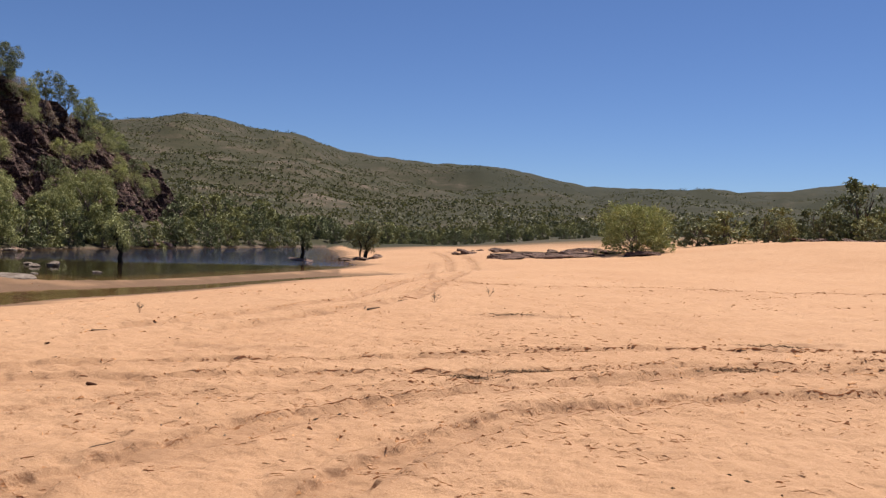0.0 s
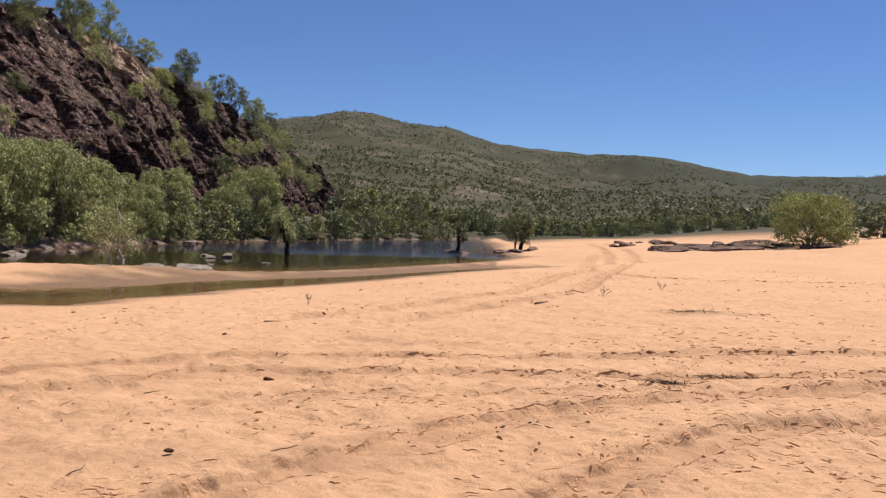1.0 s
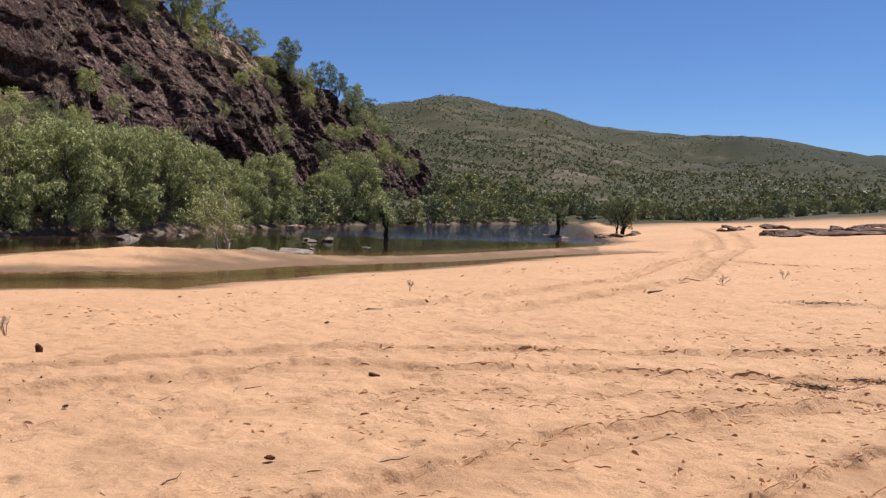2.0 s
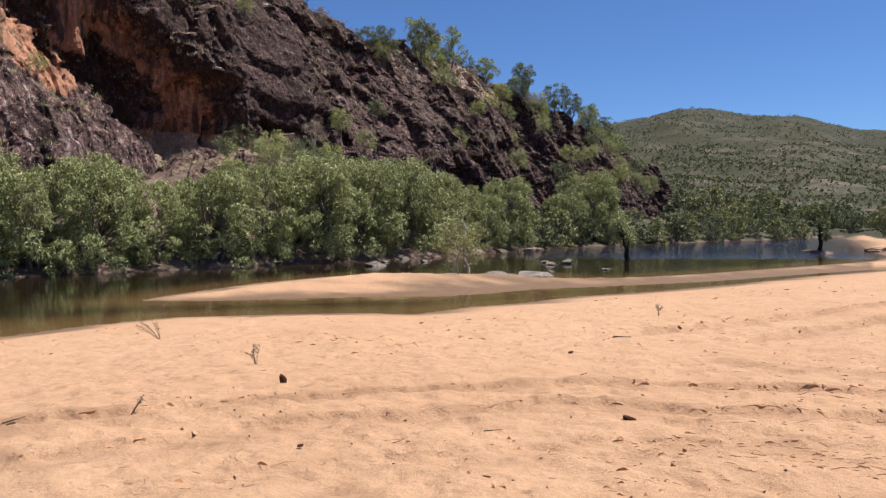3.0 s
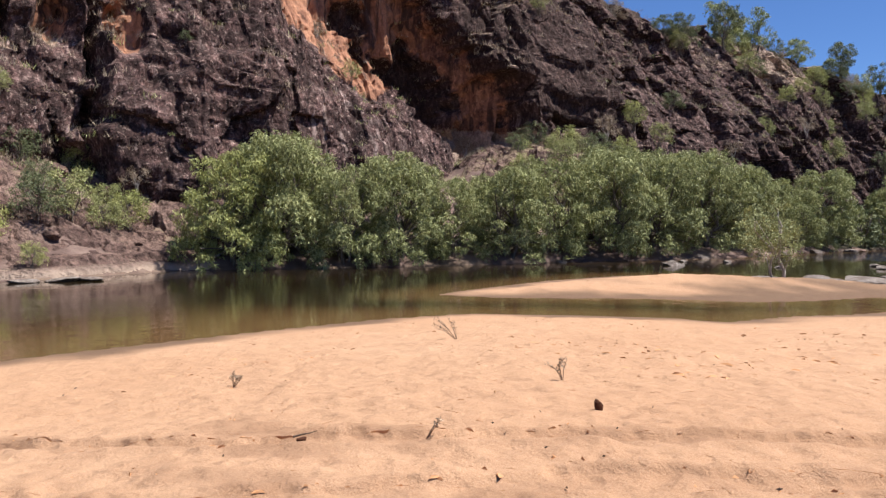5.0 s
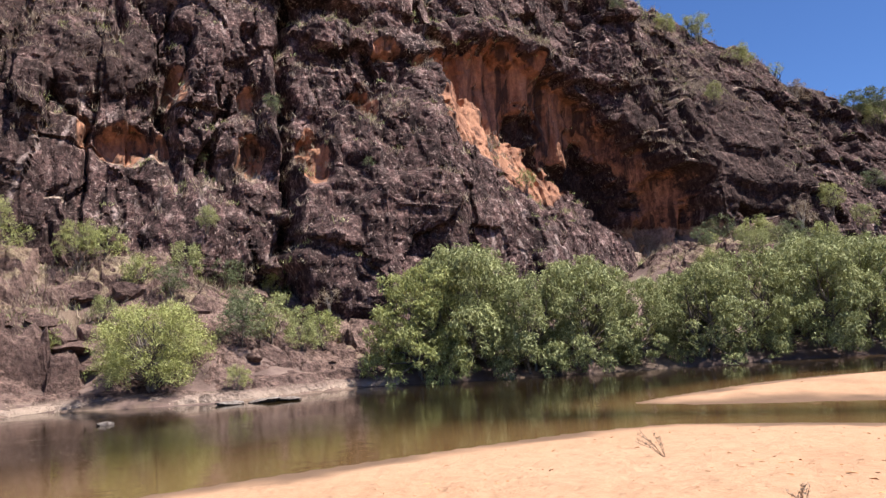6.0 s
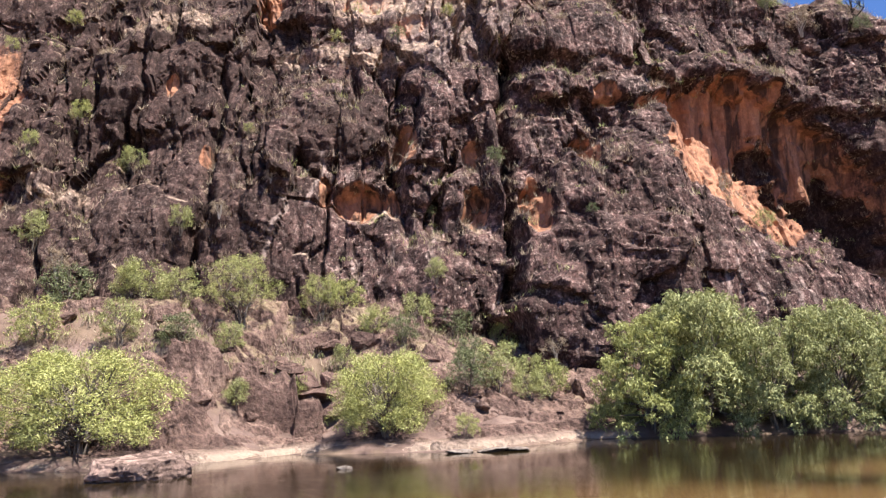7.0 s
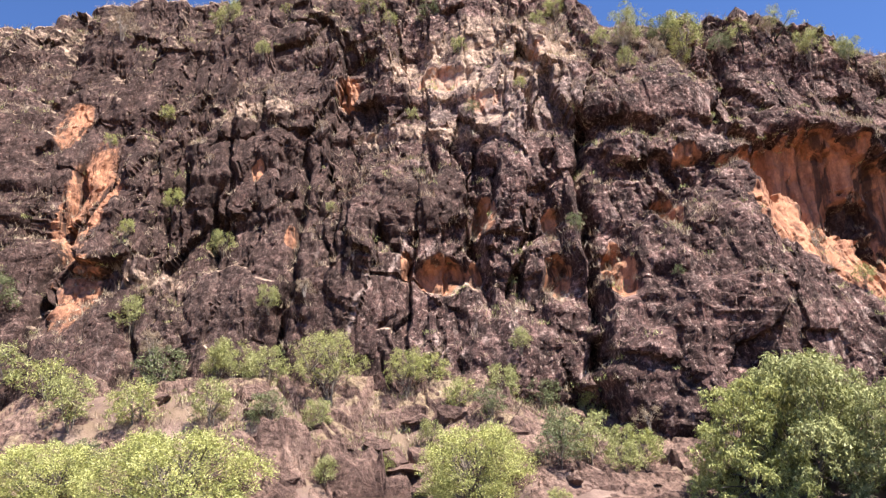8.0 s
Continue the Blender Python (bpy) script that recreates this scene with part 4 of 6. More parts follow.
def tree_kind(seed, height, radius, stems, lobes, count, leaf, mats, low=0.0, droop=0.5, lobe_size=0.36, bend=0.25, tuft=0.34, sizes=(0.10, 0.05), lean=(0, 0), bottom=0.02, bunch=26):
    """Meshes of a trunk with limbs and of a crown: leaves in tufts on the shells of uneven lobes."""
    rng = np.random.default_rng(seed)
    wood, limbs, paths, n = [], [], [], 7
    for k in range(stems):
        w = 2 * math.pi * (k + rng.random() * 0.6) / stems
        out = radius * (0.06 if stems == 1 else 0.40)
        top = np.array([math.cos(w) * out + lean[0], math.sin(w) * out + lean[1], height * (0.66 + 0.2 * rng.random())])
        p0 = np.array([math.cos(w), math.sin(w), 0]) * (0 if stems == 1 else sizes[0] * 1.8)
        path = [p0 + (top - p0) * (i / (n - 1)) + np.array([*(rng.normal(size=2) * bend * 0.16 * height * math.sin(math.pi * i / (n - 1))), 0]) for i in range(n)]
        path[0][2] = -0.35
        wood.append(tube(path, np.linspace(sizes[0], sizes[1] * 0.5, n) * (1.15 if k == 0 else 0.8)))
        paths.append(path)
    centres, radii = [], []
    for j in range(lobes):
        path = paths[j % stems]
        q = (j + rng.random()) / lobes
        zz = height * (low + (0.93 - low) * q)
        girth = math.sqrt(max(0.10, 1 - ((q - 0.36) / 0.72) ** 2))
        w, rr = 2.4 * j + rng.random() * 0.9, radius * girth * (0.45 + 0.5 * rng.random())
        size = radius * lobe_size * (0.65 + 0.75 * rng.random())
        e = np.array([math.cos(w) * rr + lean[0] * zz / height, math.sin(w) * rr + lean[1] * zz / height, min(zz, height - size * 0.75)])
        a = path[min(n - 1, 1 + int((n - 2) * max(0.0, zz / height - 0.22)))]
        m = (a + e) / 2 + np.array([0, 0, 0.05 * height * rng.random()])
        limbs.append(tube([a, m, e], [sizes[1] * 0.55, sizes[1] * 0.36, sizes[1] * 0.12], 5))
        centres.append(e)
        radii.append(size)
    centres, radii = np.array(centres), np.array(radii)
    per = max(1, count // bunch)
    weight = radii ** 2 / (radii ** 2).sum()
    k = rng.choice(len(centres), per, p=weight)
    d = rng.normal(size=(per, 3)) + np.array([0, 0, 0.45])
    d /= np.linalg.norm(d, axis=1, keepdims=True)
    tufts = centres[k] + d * (radii[k] * (0.72 + 0.36 * rng.random(per)))[:, None] * np.array([1, 1, 0.85])
    cv, cf = leaves(rng, tufts, np.full(per, tuft) * (0.6 + 0.8 * rng.random(per)), count, leaf[0], leaf[1], droop)
    cv[:, 2] = np.maximum(cv[:, 2], bottom)
    wv, wf = merge(wood)
    lv, lf = merge(limbs)
    return mesh_of("trunk", wv, wf, mats[0], True), mesh_of("branchwork", lv, lf, mats[0], True), mesh_of("crown", cv, cf, mats[1])


def plant_tree(name, kind, x, y, z, scale, turn, label, category, group, squash=1.0):
    ob = new(name)
    ob.empty_display_size = 0.2
    part_of("branchwork", kind[1], part_of("trunk", kind[0], ob))
    part_of("crown", kind[2], ob)
    ob.matrix_world = pose(x, y, z, 0, 0, turn) @ Matrix.Diagonal((scale * squash, scale * squash, scale, 1))
    return tagged(ob, label, category, group)


def bed(x, y, sink=0.1):
    return height_at(x, y) - sink


RIVER_TREES = [tree_kind(200 + k, 6.3, 3.2, 4, 46 + k, 27000, (0.21, 0.029), (BARK, LEAF_FRESH if k < 1 else LEAF_RIVER), low=-0.02, droop=1.1, lobe_size=0.21, tuft=0.20, sizes=(0.13, 0.09), bottom=-0.35, bunch=13) for k in range(4)]
BRIGHT_SHRUBS = [tree_kind(230 + k, 4.2, 3.0, 11, 80, 34000, (0.11, 0.018), (BARK, LEAF_BRIGHT), low=0.16, droop=0.05, lobe_size=0.16, tuft=0.23, sizes=(0.07, 0.06), bottom=0.3, bunch=9) for k in range(2)]
GUMS = [tree_kind(250 + k, 7.0, 2.3, 1 + k % 2, 15, 5200, (0.24, 0.040), (BARK, LEAF_CREST if k % 2 else LEAF_GUM), low=0.40, droop=0.5, lobe_size=0.27, tuft=0.34, sizes=(0.12, 0.09)) for k in range(4)]
FOOT_TREES = [tree_kind(320 + k, 5.0, 2.3, 3, 34, 8000, (0.12, 0.020), (BARK, LEAF_FRESH), low=0.34, droop=0.2, lobe_size=0.20, bend=0.4, tuft=0.24, sizes=(0.08, 0.06), bunch=9) for k in range(2)]
CREST_TREES = [tree_kind(310 + k, 6.0, 2.2, 2 + k, 10, 1900, (0.17, 0.026), (BARK_DARK, LEAF_FRESH), low=0.58, droop=0.2, lobe_size=0.24, bend=0.5, tuft=0.36, sizes=(0.13, 0.09)) for k in range(2)]
LEDGE_SHRUBS = [tree_kind(270 + k, 2.6, 1.4, 4, 18, 2900, (0.14, 0.024), (BARK, LEAF_GUM if k == 1 else LEAF_LEDGE if k else LEAF_FRESH), low=0.18, droop=0.2, lobe_size=0.24, tuft=0.20, sizes=(0.05, 0.04), bunch=10) for k in range(4)]
DRY_SHRUBS = [tree_kind(280 + k, 1.8, 1.1, 6, 12, 1900, (0.13, 0.018), (BARK_PALE, LEAF_DRY), low=0.15, droop=0.1, lobe_size=0.30, tuft=0.22, sizes=(0.04, 0.03)) for k in range(2)]
FAR_TREES = [tree_kind(290 + k, 6.0, 3.1, 3, 22, 2300, (0.46, 0.11), (BARK, LEAF_FAR if k % 2 else LEAF_GUM), low=0.0, droop=0.4, lobe_size=0.26, tuft=0.34, sizes=(0.12, 0.09)) for k in range(4)]

rng = np.random.default_rng(7)
RIVER_LABEL = "dense drooping green paperbark tree at the water's edge"
# the dense row along the far bank: y, metres back from the edge, height factor
for k, (y, back, s) in enumerate([(18.8, 1.6, 0.94), (21.0, 2.2, 1.04), (24.0, 1.6, 0.82), (27.2, 2.0, 0.92), (30.4, 2.4, 0.70), (33.8, 1.8, 0.84), (37.2, 2.4, 0.92), (41.2, 2.2, 1.0), (45.0, 2.6, 0.98),
                                (49.2, 2.8, 1.02), (53.2, 2.6, 0.92), (57.4, 2.4, 0.80), (61.6, 2.2, 0.70), (66.0, 2.4, 0.98), (22.4, 5.0, 0.92), (29.0, 5.4, 0.72), (35.6, 5.2, 0.72), (43.4, 5.4, 0.92), (47.6, 6.0, 0.90), (51.6, 6.0, 0.88), (56.0, 5.6, 0.74)]):
    edge = float(np.interp(y, [p[1] for p in FAR_BANK[::-1]], [p[0] for p in FAR_BANK[::-1]]))
    x = edge - back + 1.1
    plant_tree("riverside_tree", RIVER_TREES[k if k < 2 else 1 if k in (12, 13) else 2 + k % 2], x, y, bed(x, y), s, 67 * k, RIVER_LABEL, "tree", "trees along the far bank")
for k, (x, y, s, kind, q) in enumerate([(-43.5, 5.5, 1.0, 0, 1.0), (-42.6, -8.6, 1.12, 1, 1.25), (-44.5, -15.5, 0.95, 0, 1.2), (-45, -21, 1.0, 1, 1.1)]):
    plant_tree("bright_shrub", BRIGHT_SHRUBS[kind], x, y, bed(x, y), s, 40 * k, "rounded yellow-green shrub on the rock shelf by the water", "shrub", "shrubs on the rock shelf", q)


def hill_scrub():
    rng = np.random.default_rng(11)
    n = 56000
    az = rng.uniform(-36, 34, n)
    u = rng.random(n)
    r = 175 + (np.interp(az, *zip(*HILL_RANGE)) * 1.0 - 175) * u ** 1.0
    x, y = -np.sin(np.radians(az)) * r, np.cos(np.radians(az)) * r
    thick = fbm(x / 60, y / 60, 3, 81)
    keep = thick + 1.6 * rng.random(n) > 0.0
    keep &= shore_distance(x, y) > 3
    x, y = x[keep], y[keep]
    z = ground_height(x, y)
    n = len(x)
    size = rng.uniform(0.6, 1.9, n) 
    leafs = 5
    d = rng.normal(size=(n, leafs, 3))
    d /= np.linalg.norm(d, axis=2, keepdims=True)
    c = np.stack([x, y, z + size * 0.75 - 0.0016 * np.hypot(x, y)], -1)[:, None, :] + d * size[:, None, None] * np.array([0.75, 0.75, 0.6]) * rng.random((n, leafs, 1)) ** 0.4
    a = rng.normal(size=(n, leafs, 3))
    a /= np.linalg.norm(a, axis=2, keepdims=True)
    b = np.cross(a, rng.normal(size=(n, leafs, 3)))
    b /= np.linalg.norm(b, axis=2, keepdims=True)
    w = size[:, None, None] * 0.42
    v = np.stack([c - a * w, c + b * w * 1.2, c + a * w], 2).reshape(-1, 3)
    me = mesh_of("hillside_scrub", v, np.arange(len(v)).reshape(-1, 3), LEAF_HILL)
    tagged(new("hillside_scrub", me), "open olive-green woodland scattered over the rocky hills", "woodland", kind="stuff")


hill_scrub()
BANK_SHRUBS = [(-41.3, 9, 0.45), (-45, 9.8, 0.9), (-46.2, 11.6, 1), (-45.6, 13.2, 0.7), (-47, 14.6, 0.8), (-48.6, 10.4, 0.7), (-47.5, 13.6, 0.8), (-46.5, -2, 0.6),
               (-47.8, 1, 0.5), (-49.5, -5.5, 0.8), (-51, -9, 1), (-49, -11.5, 0.9), (-51.5, -13.5, 1.1), (-48.5, -15, 0.8), (-52, -17.5, 1.2), (-50.5, 3.5, 0.6),
               (-52, 5.5, 0.8), (-50, 7, 0.7), (-51.5, -3, 0.7), (-47.5, -8.5, 0.6)]
TALUS_SHRUBS = [(-47, 42.5, 0.82), (-49.5, 44, 0.68), (-46.5, 46, 0.88), (-49, 47.5, 0.75), (-51.5, 46.5, 0.54), (-47, 50, 0.88), (-50, 51.5, 0.82), (-52.5, 50.5, 0.54),
                (-47.5, 54, 0.88), (-50.5, 55.5, 0.82), (-46.5, 57.5, 0.88), (-49.5, 59, 0.88), (-47, 62, 0.95), (-50, 63.5, 0.88), (-53, 54, 0.61), (-52.5, 59, 0.75)]
for k, (x, y, s) in enumerate(BANK_SHRUBS + TALUS_SHRUBS):
    plant_tree("bank_shrub", LEDGE_SHRUBS[k % 4], x, y, bed(x, y, -0.1), s, 77 * k, "small sparse green shrub on the rocky bank", "shrub", "shrubs on the rocky bank")
# woodland edge beyond the sand and the head of the pool
for k in range(150):
    az = 17.5 - 49 * (k % 50) / 49 + rng.uniform(-0.8, 0.8)
    r = float(np.interp(az, [-30, -12, 0, 8, 14, 21], [108, 122, 132, 146, 140, 118])) + rng.uniform(-3, 8) + 22 * (k // 50)
    x, y = -math.sin(radians(az)) * r, math.cos(radians(az)) * r
    if shore_distance(np.array([x]), np.array([y]))[0] < 1.5:
        continue
    size = float(np.interp(az, [-30, -22, -15, 0, 8, 20], [0.75, 0.42, 0.36, 0.40, 0.72, 0.9])) * rng.uniform(0.75, 1.2)
    plant_tree("woodland_tree", FAR_TREES[k % 4], x, y, bed(x, y), size, 53 * k, "olive-green bushy tree at the woodland edge", "tree", "trees at the woodland edge")
for k, y in enumerate(np.arange(70, 126, 4.2)):
    edge = float(np.interp(y, [p[1] for p in FAR_BANK[::-1]], [p[0] for p in FAR_BANK[::-1]]))
    for back in (0.7, 5.0):
        x, yy = edge - back + 1.0 - rng.uniform(0, 1.5), y + rng.uniform(-1.5, 1.5)
        plant_tree("riverside_tree", FAR_TREES[(k + (back > 3)) % 4], x, yy, bed(x, yy), rng.uniform(0.42, 0.64), 71 * k, "bushy green tree at the water's edge", "tree", "trees along the far bank")

# ---- things on the cliff ----
CX, CY, CZ = CLIFF_XYZ


def on_cliff(y, z):
    """The rock's face at that place along it and that height."""
    k = int(np.argmin((CY - y) ** 2 + (CZ - z) ** 2 + 1e3 * (CX < -95)))
    return float(CX.flat[k]), float(CY.flat[k]), float(CZ.flat[k])


def crest(y):
    i = int(np.argmin(np.abs(CY[:, 254] - y)))
    return float(CX[i, 254]), float(CY[i, 254]), float(CZ[i, 254])


for k, (y, s, kind) in enumerate([(86, 0.55, 2), (89, 0.7, 0), (91, 0.5, 1), (99, 0.75, 2), (103, 0.95, 3), (106, 0.7, 1), (112, 0.9, 3), (118, 0.6, 0), (124, 0.75, 1), (133, 0.85, 2), (138, 0.75, 3), (147, 0.95, 0), (152, 0.75, 2),
                                 (160, 0.8, 1), (168, 0.9, 3), (176, 0.8, 2), (190, 0.9, 1), (197, 0.7, 0), (23.6, 0.72, 1), (27.2, 0.78, 3), (31.6, 0.5, 0), (34.0, 0.5, 2), (38.2, 0.75, 1), (42, 0.62, 3),
                                 (45.5, 0.66, 2), (52.5, 0.72, 0), (57, 0.55, 1), (63.5, 0.5, 2), (66, 0.45, 0), (72, 0.42, 1), (74, 0.5, 3), (-8, 0.4, 2)]):
    x, yy, z = crest(y)
    plant_tree("gum_tree", GUMS[kind] if y > 80 else CREST_TREES[kind % 2], x - 0.8 * (k % 3), yy, z - 0.3, s * (1.25 if y > 92 else 1.1), 47 * k, "slender open-crowned gum tree on the cliff top", "tree", "trees on the cliff top")
for k, y in enumerate([59, 61, 64.5, 69, 77, 84, 88, 94, 101, 108, 115, 121, 127, 130, 141, 144, 155, 163, 172, 182, 186, 203, 22.5, 25.5, 28.6, 33, 40, 44, 48, 55, 18, 6, 0, -14, -24, -30]):
    x, yy, z = crest(y)
    plant_tree("cliff_top_shrub", (LEDGE_SHRUBS + DRY_SHRUBS)[k % 6], x + 0.5 - 1.5 * (k % 2), yy, z - 0.2, 0.9 + 0.13 * (k % 5), 61 * k, "low open shrub among rocks on the cliff top", "shrub", "shrubs on the cliff top")
# shrubs on the cliff: along it, height, size
FOOT_SHRUBS = [(3.6, 6.6, 0.9), (-8.8, 4.6, 1.2), (-6.6, 4.4, 1), (-13.5, 5, 1.3), (-14.5, 10.4, 0.9), (9.4, 8.8, 0.6), (8, 4.5, 0.9),
               (10.5, 4.3, 0.8), (13.8, 3.8, 0.8), (16, 3.6, 0.7), (-24, 8, 1.4), (-28, 10, 1.3), (-20, 7, 1.1)]
FACE_SHRUBS = [(-11.6, 18.6, 0.85), (-1.1, 16.4, 0.45), (14.5, 17.2, 0.55), (-15.7, 23, 0.7), (-17, 12.5, 1), (-7, 13, 0.7), (-4.5, 14, 0.6), (38, 12.6, 0.8),
               (40.5, 12, 0.7), (35.5, 14.2, 0.6), (-26, 14, 1.2), (-13, 27, 0.4), (17, 29, 0.45), (-3, 21, 0.35), (9.8, 14, 0.35), (-18, 20, 0.5), (31, 15.5, 0.6),
               (33, 12, 0.55), (20, 13, 0.3)]
HIGH_SHRUBS = [(20, 36, 0.6), (23, 37, 1), (25, 35.5, 0.9), (26.5, 37.5, 1.1), (28, 36, 0.9), (22, 34, 0.7), (8, 38, 0.6), (-4, 30, 0.5), (-18, 33, 0.6), (-10, 40, 0.7),
               (2, 43, 0.6), (32, 37, 0.8), (37, 39, 0.8), (24, 41, 0.7), (16, 42, 0.6), (44, 36, 0.6), (-22, 30, 0.45), (-9, 35, 0.5), (3.5, 30.5, 0.45),
               (8.5, 30, 0.5), (12.5, 32, 0.45)]
CAVE_SHRUBS = [(47.5, 7.5, 1.2), (50.5, 7.8, 1.1), (53.5, 7.6, 1.2), (56, 7.2, 1.2), (49, 6, 0.9), (45, 5.6, 0.8), (60, 9.5, 1.1), (64, 10.5, 1), (57.5, 22, 0.8),
               (70, 9.2, 1), (78, 14, 0.9), (86, 9, 1), (95, 12, 0.9), (99, 21, 1.1), (52, 33, 0.7)]
END_SHRUBS = [(104, 17, 1), (112, 9, 1.2), (121, 14, 1.1), (128, 8, 1.5), (136, 12, 1.3), (140, 6, 1.6), (150, 9, 1.4), (108, 22, 1.2), (116, 20, 1), (125, 19, 1.3),
              (132, 17, 1.2), (144, 15, 1.3), (154, 14, 1.2), (165, 12, 1.3), (175, 9, 1.4), (185, 7, 1.4), (106, 13, 1.3), (118, 9.5, 1.5), (126, 22.5, 1.3), (131, 20.5, 1.2), (138, 18.5, 1.5), (146, 19, 1.3), (149, 12.5, 1.4), (158, 16, 1.6), (161, 9, 1.7), (168, 15.5, 1.5), (172, 13, 1.3), (180, 12, 1.6), (189, 10.5, 1.5), (194, 7, 1.8), (199, 9, 1.6), (134, 23, 1.2), (141, 21.5, 1.3)]
for k, (y, z, s) in enumerate(FOOT_SHRUBS + FACE_SHRUBS + HIGH_SHRUBS + CAVE_SHRUBS + END_SHRUBS):
    x, yy, zz = on_cliff(y, z)
    zz = max(zz, height_at(x + 0.5, yy))
    plant_tree("ledge_shrub", LEDGE_SHRUBS[(k * 7) % 4] if k % 5 != 4 else DRY_SHRUBS[k % 2], x + 0.3, yy, zz - 0.15, s, 61 * k, "light green open shrub rooted in a cliff ledge", "shrub", "shrubs on the cliff ledges")


for k, (y, z, sc) in enumerate([(-2.6, 6.2, 0.95), (2.2, 6.6, 0.62), (-9.5, 5.2, 0.55)]):
    x, yy, zz = on_cliff(y, z)
    plant_tree("slope_tree", FOOT_TREES[k % 2], x + 0.8, yy, max(zz, height_at(x + 0.8, yy)) - 0.25, sc, 70 * k, "small open yellow-green tree at the foot of the cliff", "tree", "trees at the foot of the cliff")


def ledge_tufts(name, label, seed, count, steep, per, tall, wide, spread, mat, bank):
    """Tufts on the ledges of the cliff and on the slope below it."""
    rng = np.random.default_rng(seed)
    slope = np.gradient(CZ, axis=1) / (np.abs(np.gradient(CX, axis=1)) + 1e-3)
    flat = np.where((slope < steep) & (CZ > 1.5) & (CX > -92) & (CY < 205) & (CY > -42) & ((CY < 52) | (CZ > 14) | (CY > 90)))
    keep = fbm(CY[flat] / 5, CZ[flat] / 4, 3, seed) + rng.random(len(flat[0])) > 0.45
    where = np.stack([CX[flat], CY[flat], CZ[flat]], -1)[keep]
    p = where[rng.choice(len(where), count)]
    gx, gy = rng.uniform(-56, -44, bank), np.where(rng.random(bank) < 0.6, rng.uniform(-16, 15, bank), rng.uniform(42, 62, bank))
    far = shore_distance(gx, gy) > 4.5
    p = np.concatenate([p, np.stack([gx, gy, ground_height(gx, gy)], -1)[far]])
    n = len(p)
    size = np.repeat(0.5 + 0.9 * rng.random((n, 1)), per, 0)
    c = np.repeat(p, per, 0) + rng.normal(size=(n * per, 3)) * np.array([spread, spread, spread * 0.3]) * size
    way = np.concatenate([rng.normal(size=(n * per, 2)) * 0.5, 0.5 + rng.random((n * per, 1))], 1)
    side = rng.normal(size=(n * per, 3)) * np.array([1, 1, 0.3])
    side *= wide / np.linalg.norm(side, axis=1, keepdims=True)
    v = np.stack([c - side, c + side, c + way * tall * size], 1).reshape(-1, 3)
    me = mesh_of(name, v, np.arange(len(v)).reshape(-1, 3), mat)
    tagged(new(name, me), label, "grass", kind="stuff")


ledge_tufts("dry_grass", "straw-coloured dry grass tufts on rocky ledges", 21, 8500, 1.1, 12, 0.38, 0.024, 0.17, LEAF_DRY, 2600)
ledge_tufts("ledge_herbs", "grey-green herbs and small leafy tufts on rocky ledges", 22, 750, 1.2, 26, 0.24, 0.026, 0.24, LEAF_LEDGE, 600)


# ---- rocks ----
def rock_mesh(seed, flat=0.6, cuts=14, mat=None, level=2):
    """A boulder: a ball of many faces cut by random planes and roughened."""
    bm = bmesh.new()
    bmesh.ops.create_icosphere(bm, subdivisions=level + 1, radius=1.0)
    rng = random.Random(seed)
    planes = [(Vector((rng.gauss(0, 1), rng.gauss(0, 1), rng.gauss(0, 1))).normalized(), rng.uniform(0.48, 0.80)) for _ in range(cuts)]
    for v in bm.verts:
        for n, d in planes:
            over = v.co.dot(n) - d
            if over > 0:
                v.co -= n * over
        v.co += v.co.normalized() * 0.10 * noise.fractal(v.co * 1.9 + Vector((seed, 0, 0)), 0.6, 2.1, 6)
        v.co.z *= flat
    me = bpy.data.meshes.new("rock")
    bm.to_mesh(me)
    bm.free()
    me.materials.append(mat or BOULDER)
    return me


ROCKS = [rock_mesh(31 + k, 0.55 + 0.1 * (k % 3)) for k in range(6)]
FALLEN = [rock_mesh(31 + k, 0.6, mat=SHELF) for k in range(6)]
SLABS = [rock_mesh(51 + k, 0.20, 7) for k in range(4)]


STONE, st, sb = material("river_stone", 0.9)
st.links.new(mix(st, 1.0, ramp(st, tex(st, coords(st), 1.6, 7, 0.65), [(0.3, (0.11, 0.085, 0.070)), (0.5, (0.20, 0.160, 0.135)), (0.72, (0.32, 0.275, 0.240))]), ramp(st, tex(st, coords(st), 7, 6, 0.75), [(0.35, (0.6, 0.58, 0.56)), (0.6, (1.1, 1.1, 1.1))]), "MULTIPLY"), sb.inputs["Base Color"])
sb.inputs["Specular IOR Level"].default_value = 0.15
bump(st, sb, tex(st, coords(st), 5, 7, 0.7), 0.9, 0.08)
PALE_ROCKS = [rock_mesh(111 + k, 0.55 + 0.1 * (k % 3), mat=STONE) for k in range(6)]
PALE_SLABS = [rock_mesh(121 + k, 0.20, 7, mat=STONE) for k in range(4)]


def rock(name, me, x, y, z, sx, sy, sz, turn, label, group="", category="rock"):
    ob = new(name, me)
    ob.matrix_world = pose(x, y, z, 4 * math.sin(turn), 5 * math.cos(turn * 1.7), turn) @ Matrix.Diagonal((sx, sy, sz, 1))
    return tagged(ob, label, category, group)


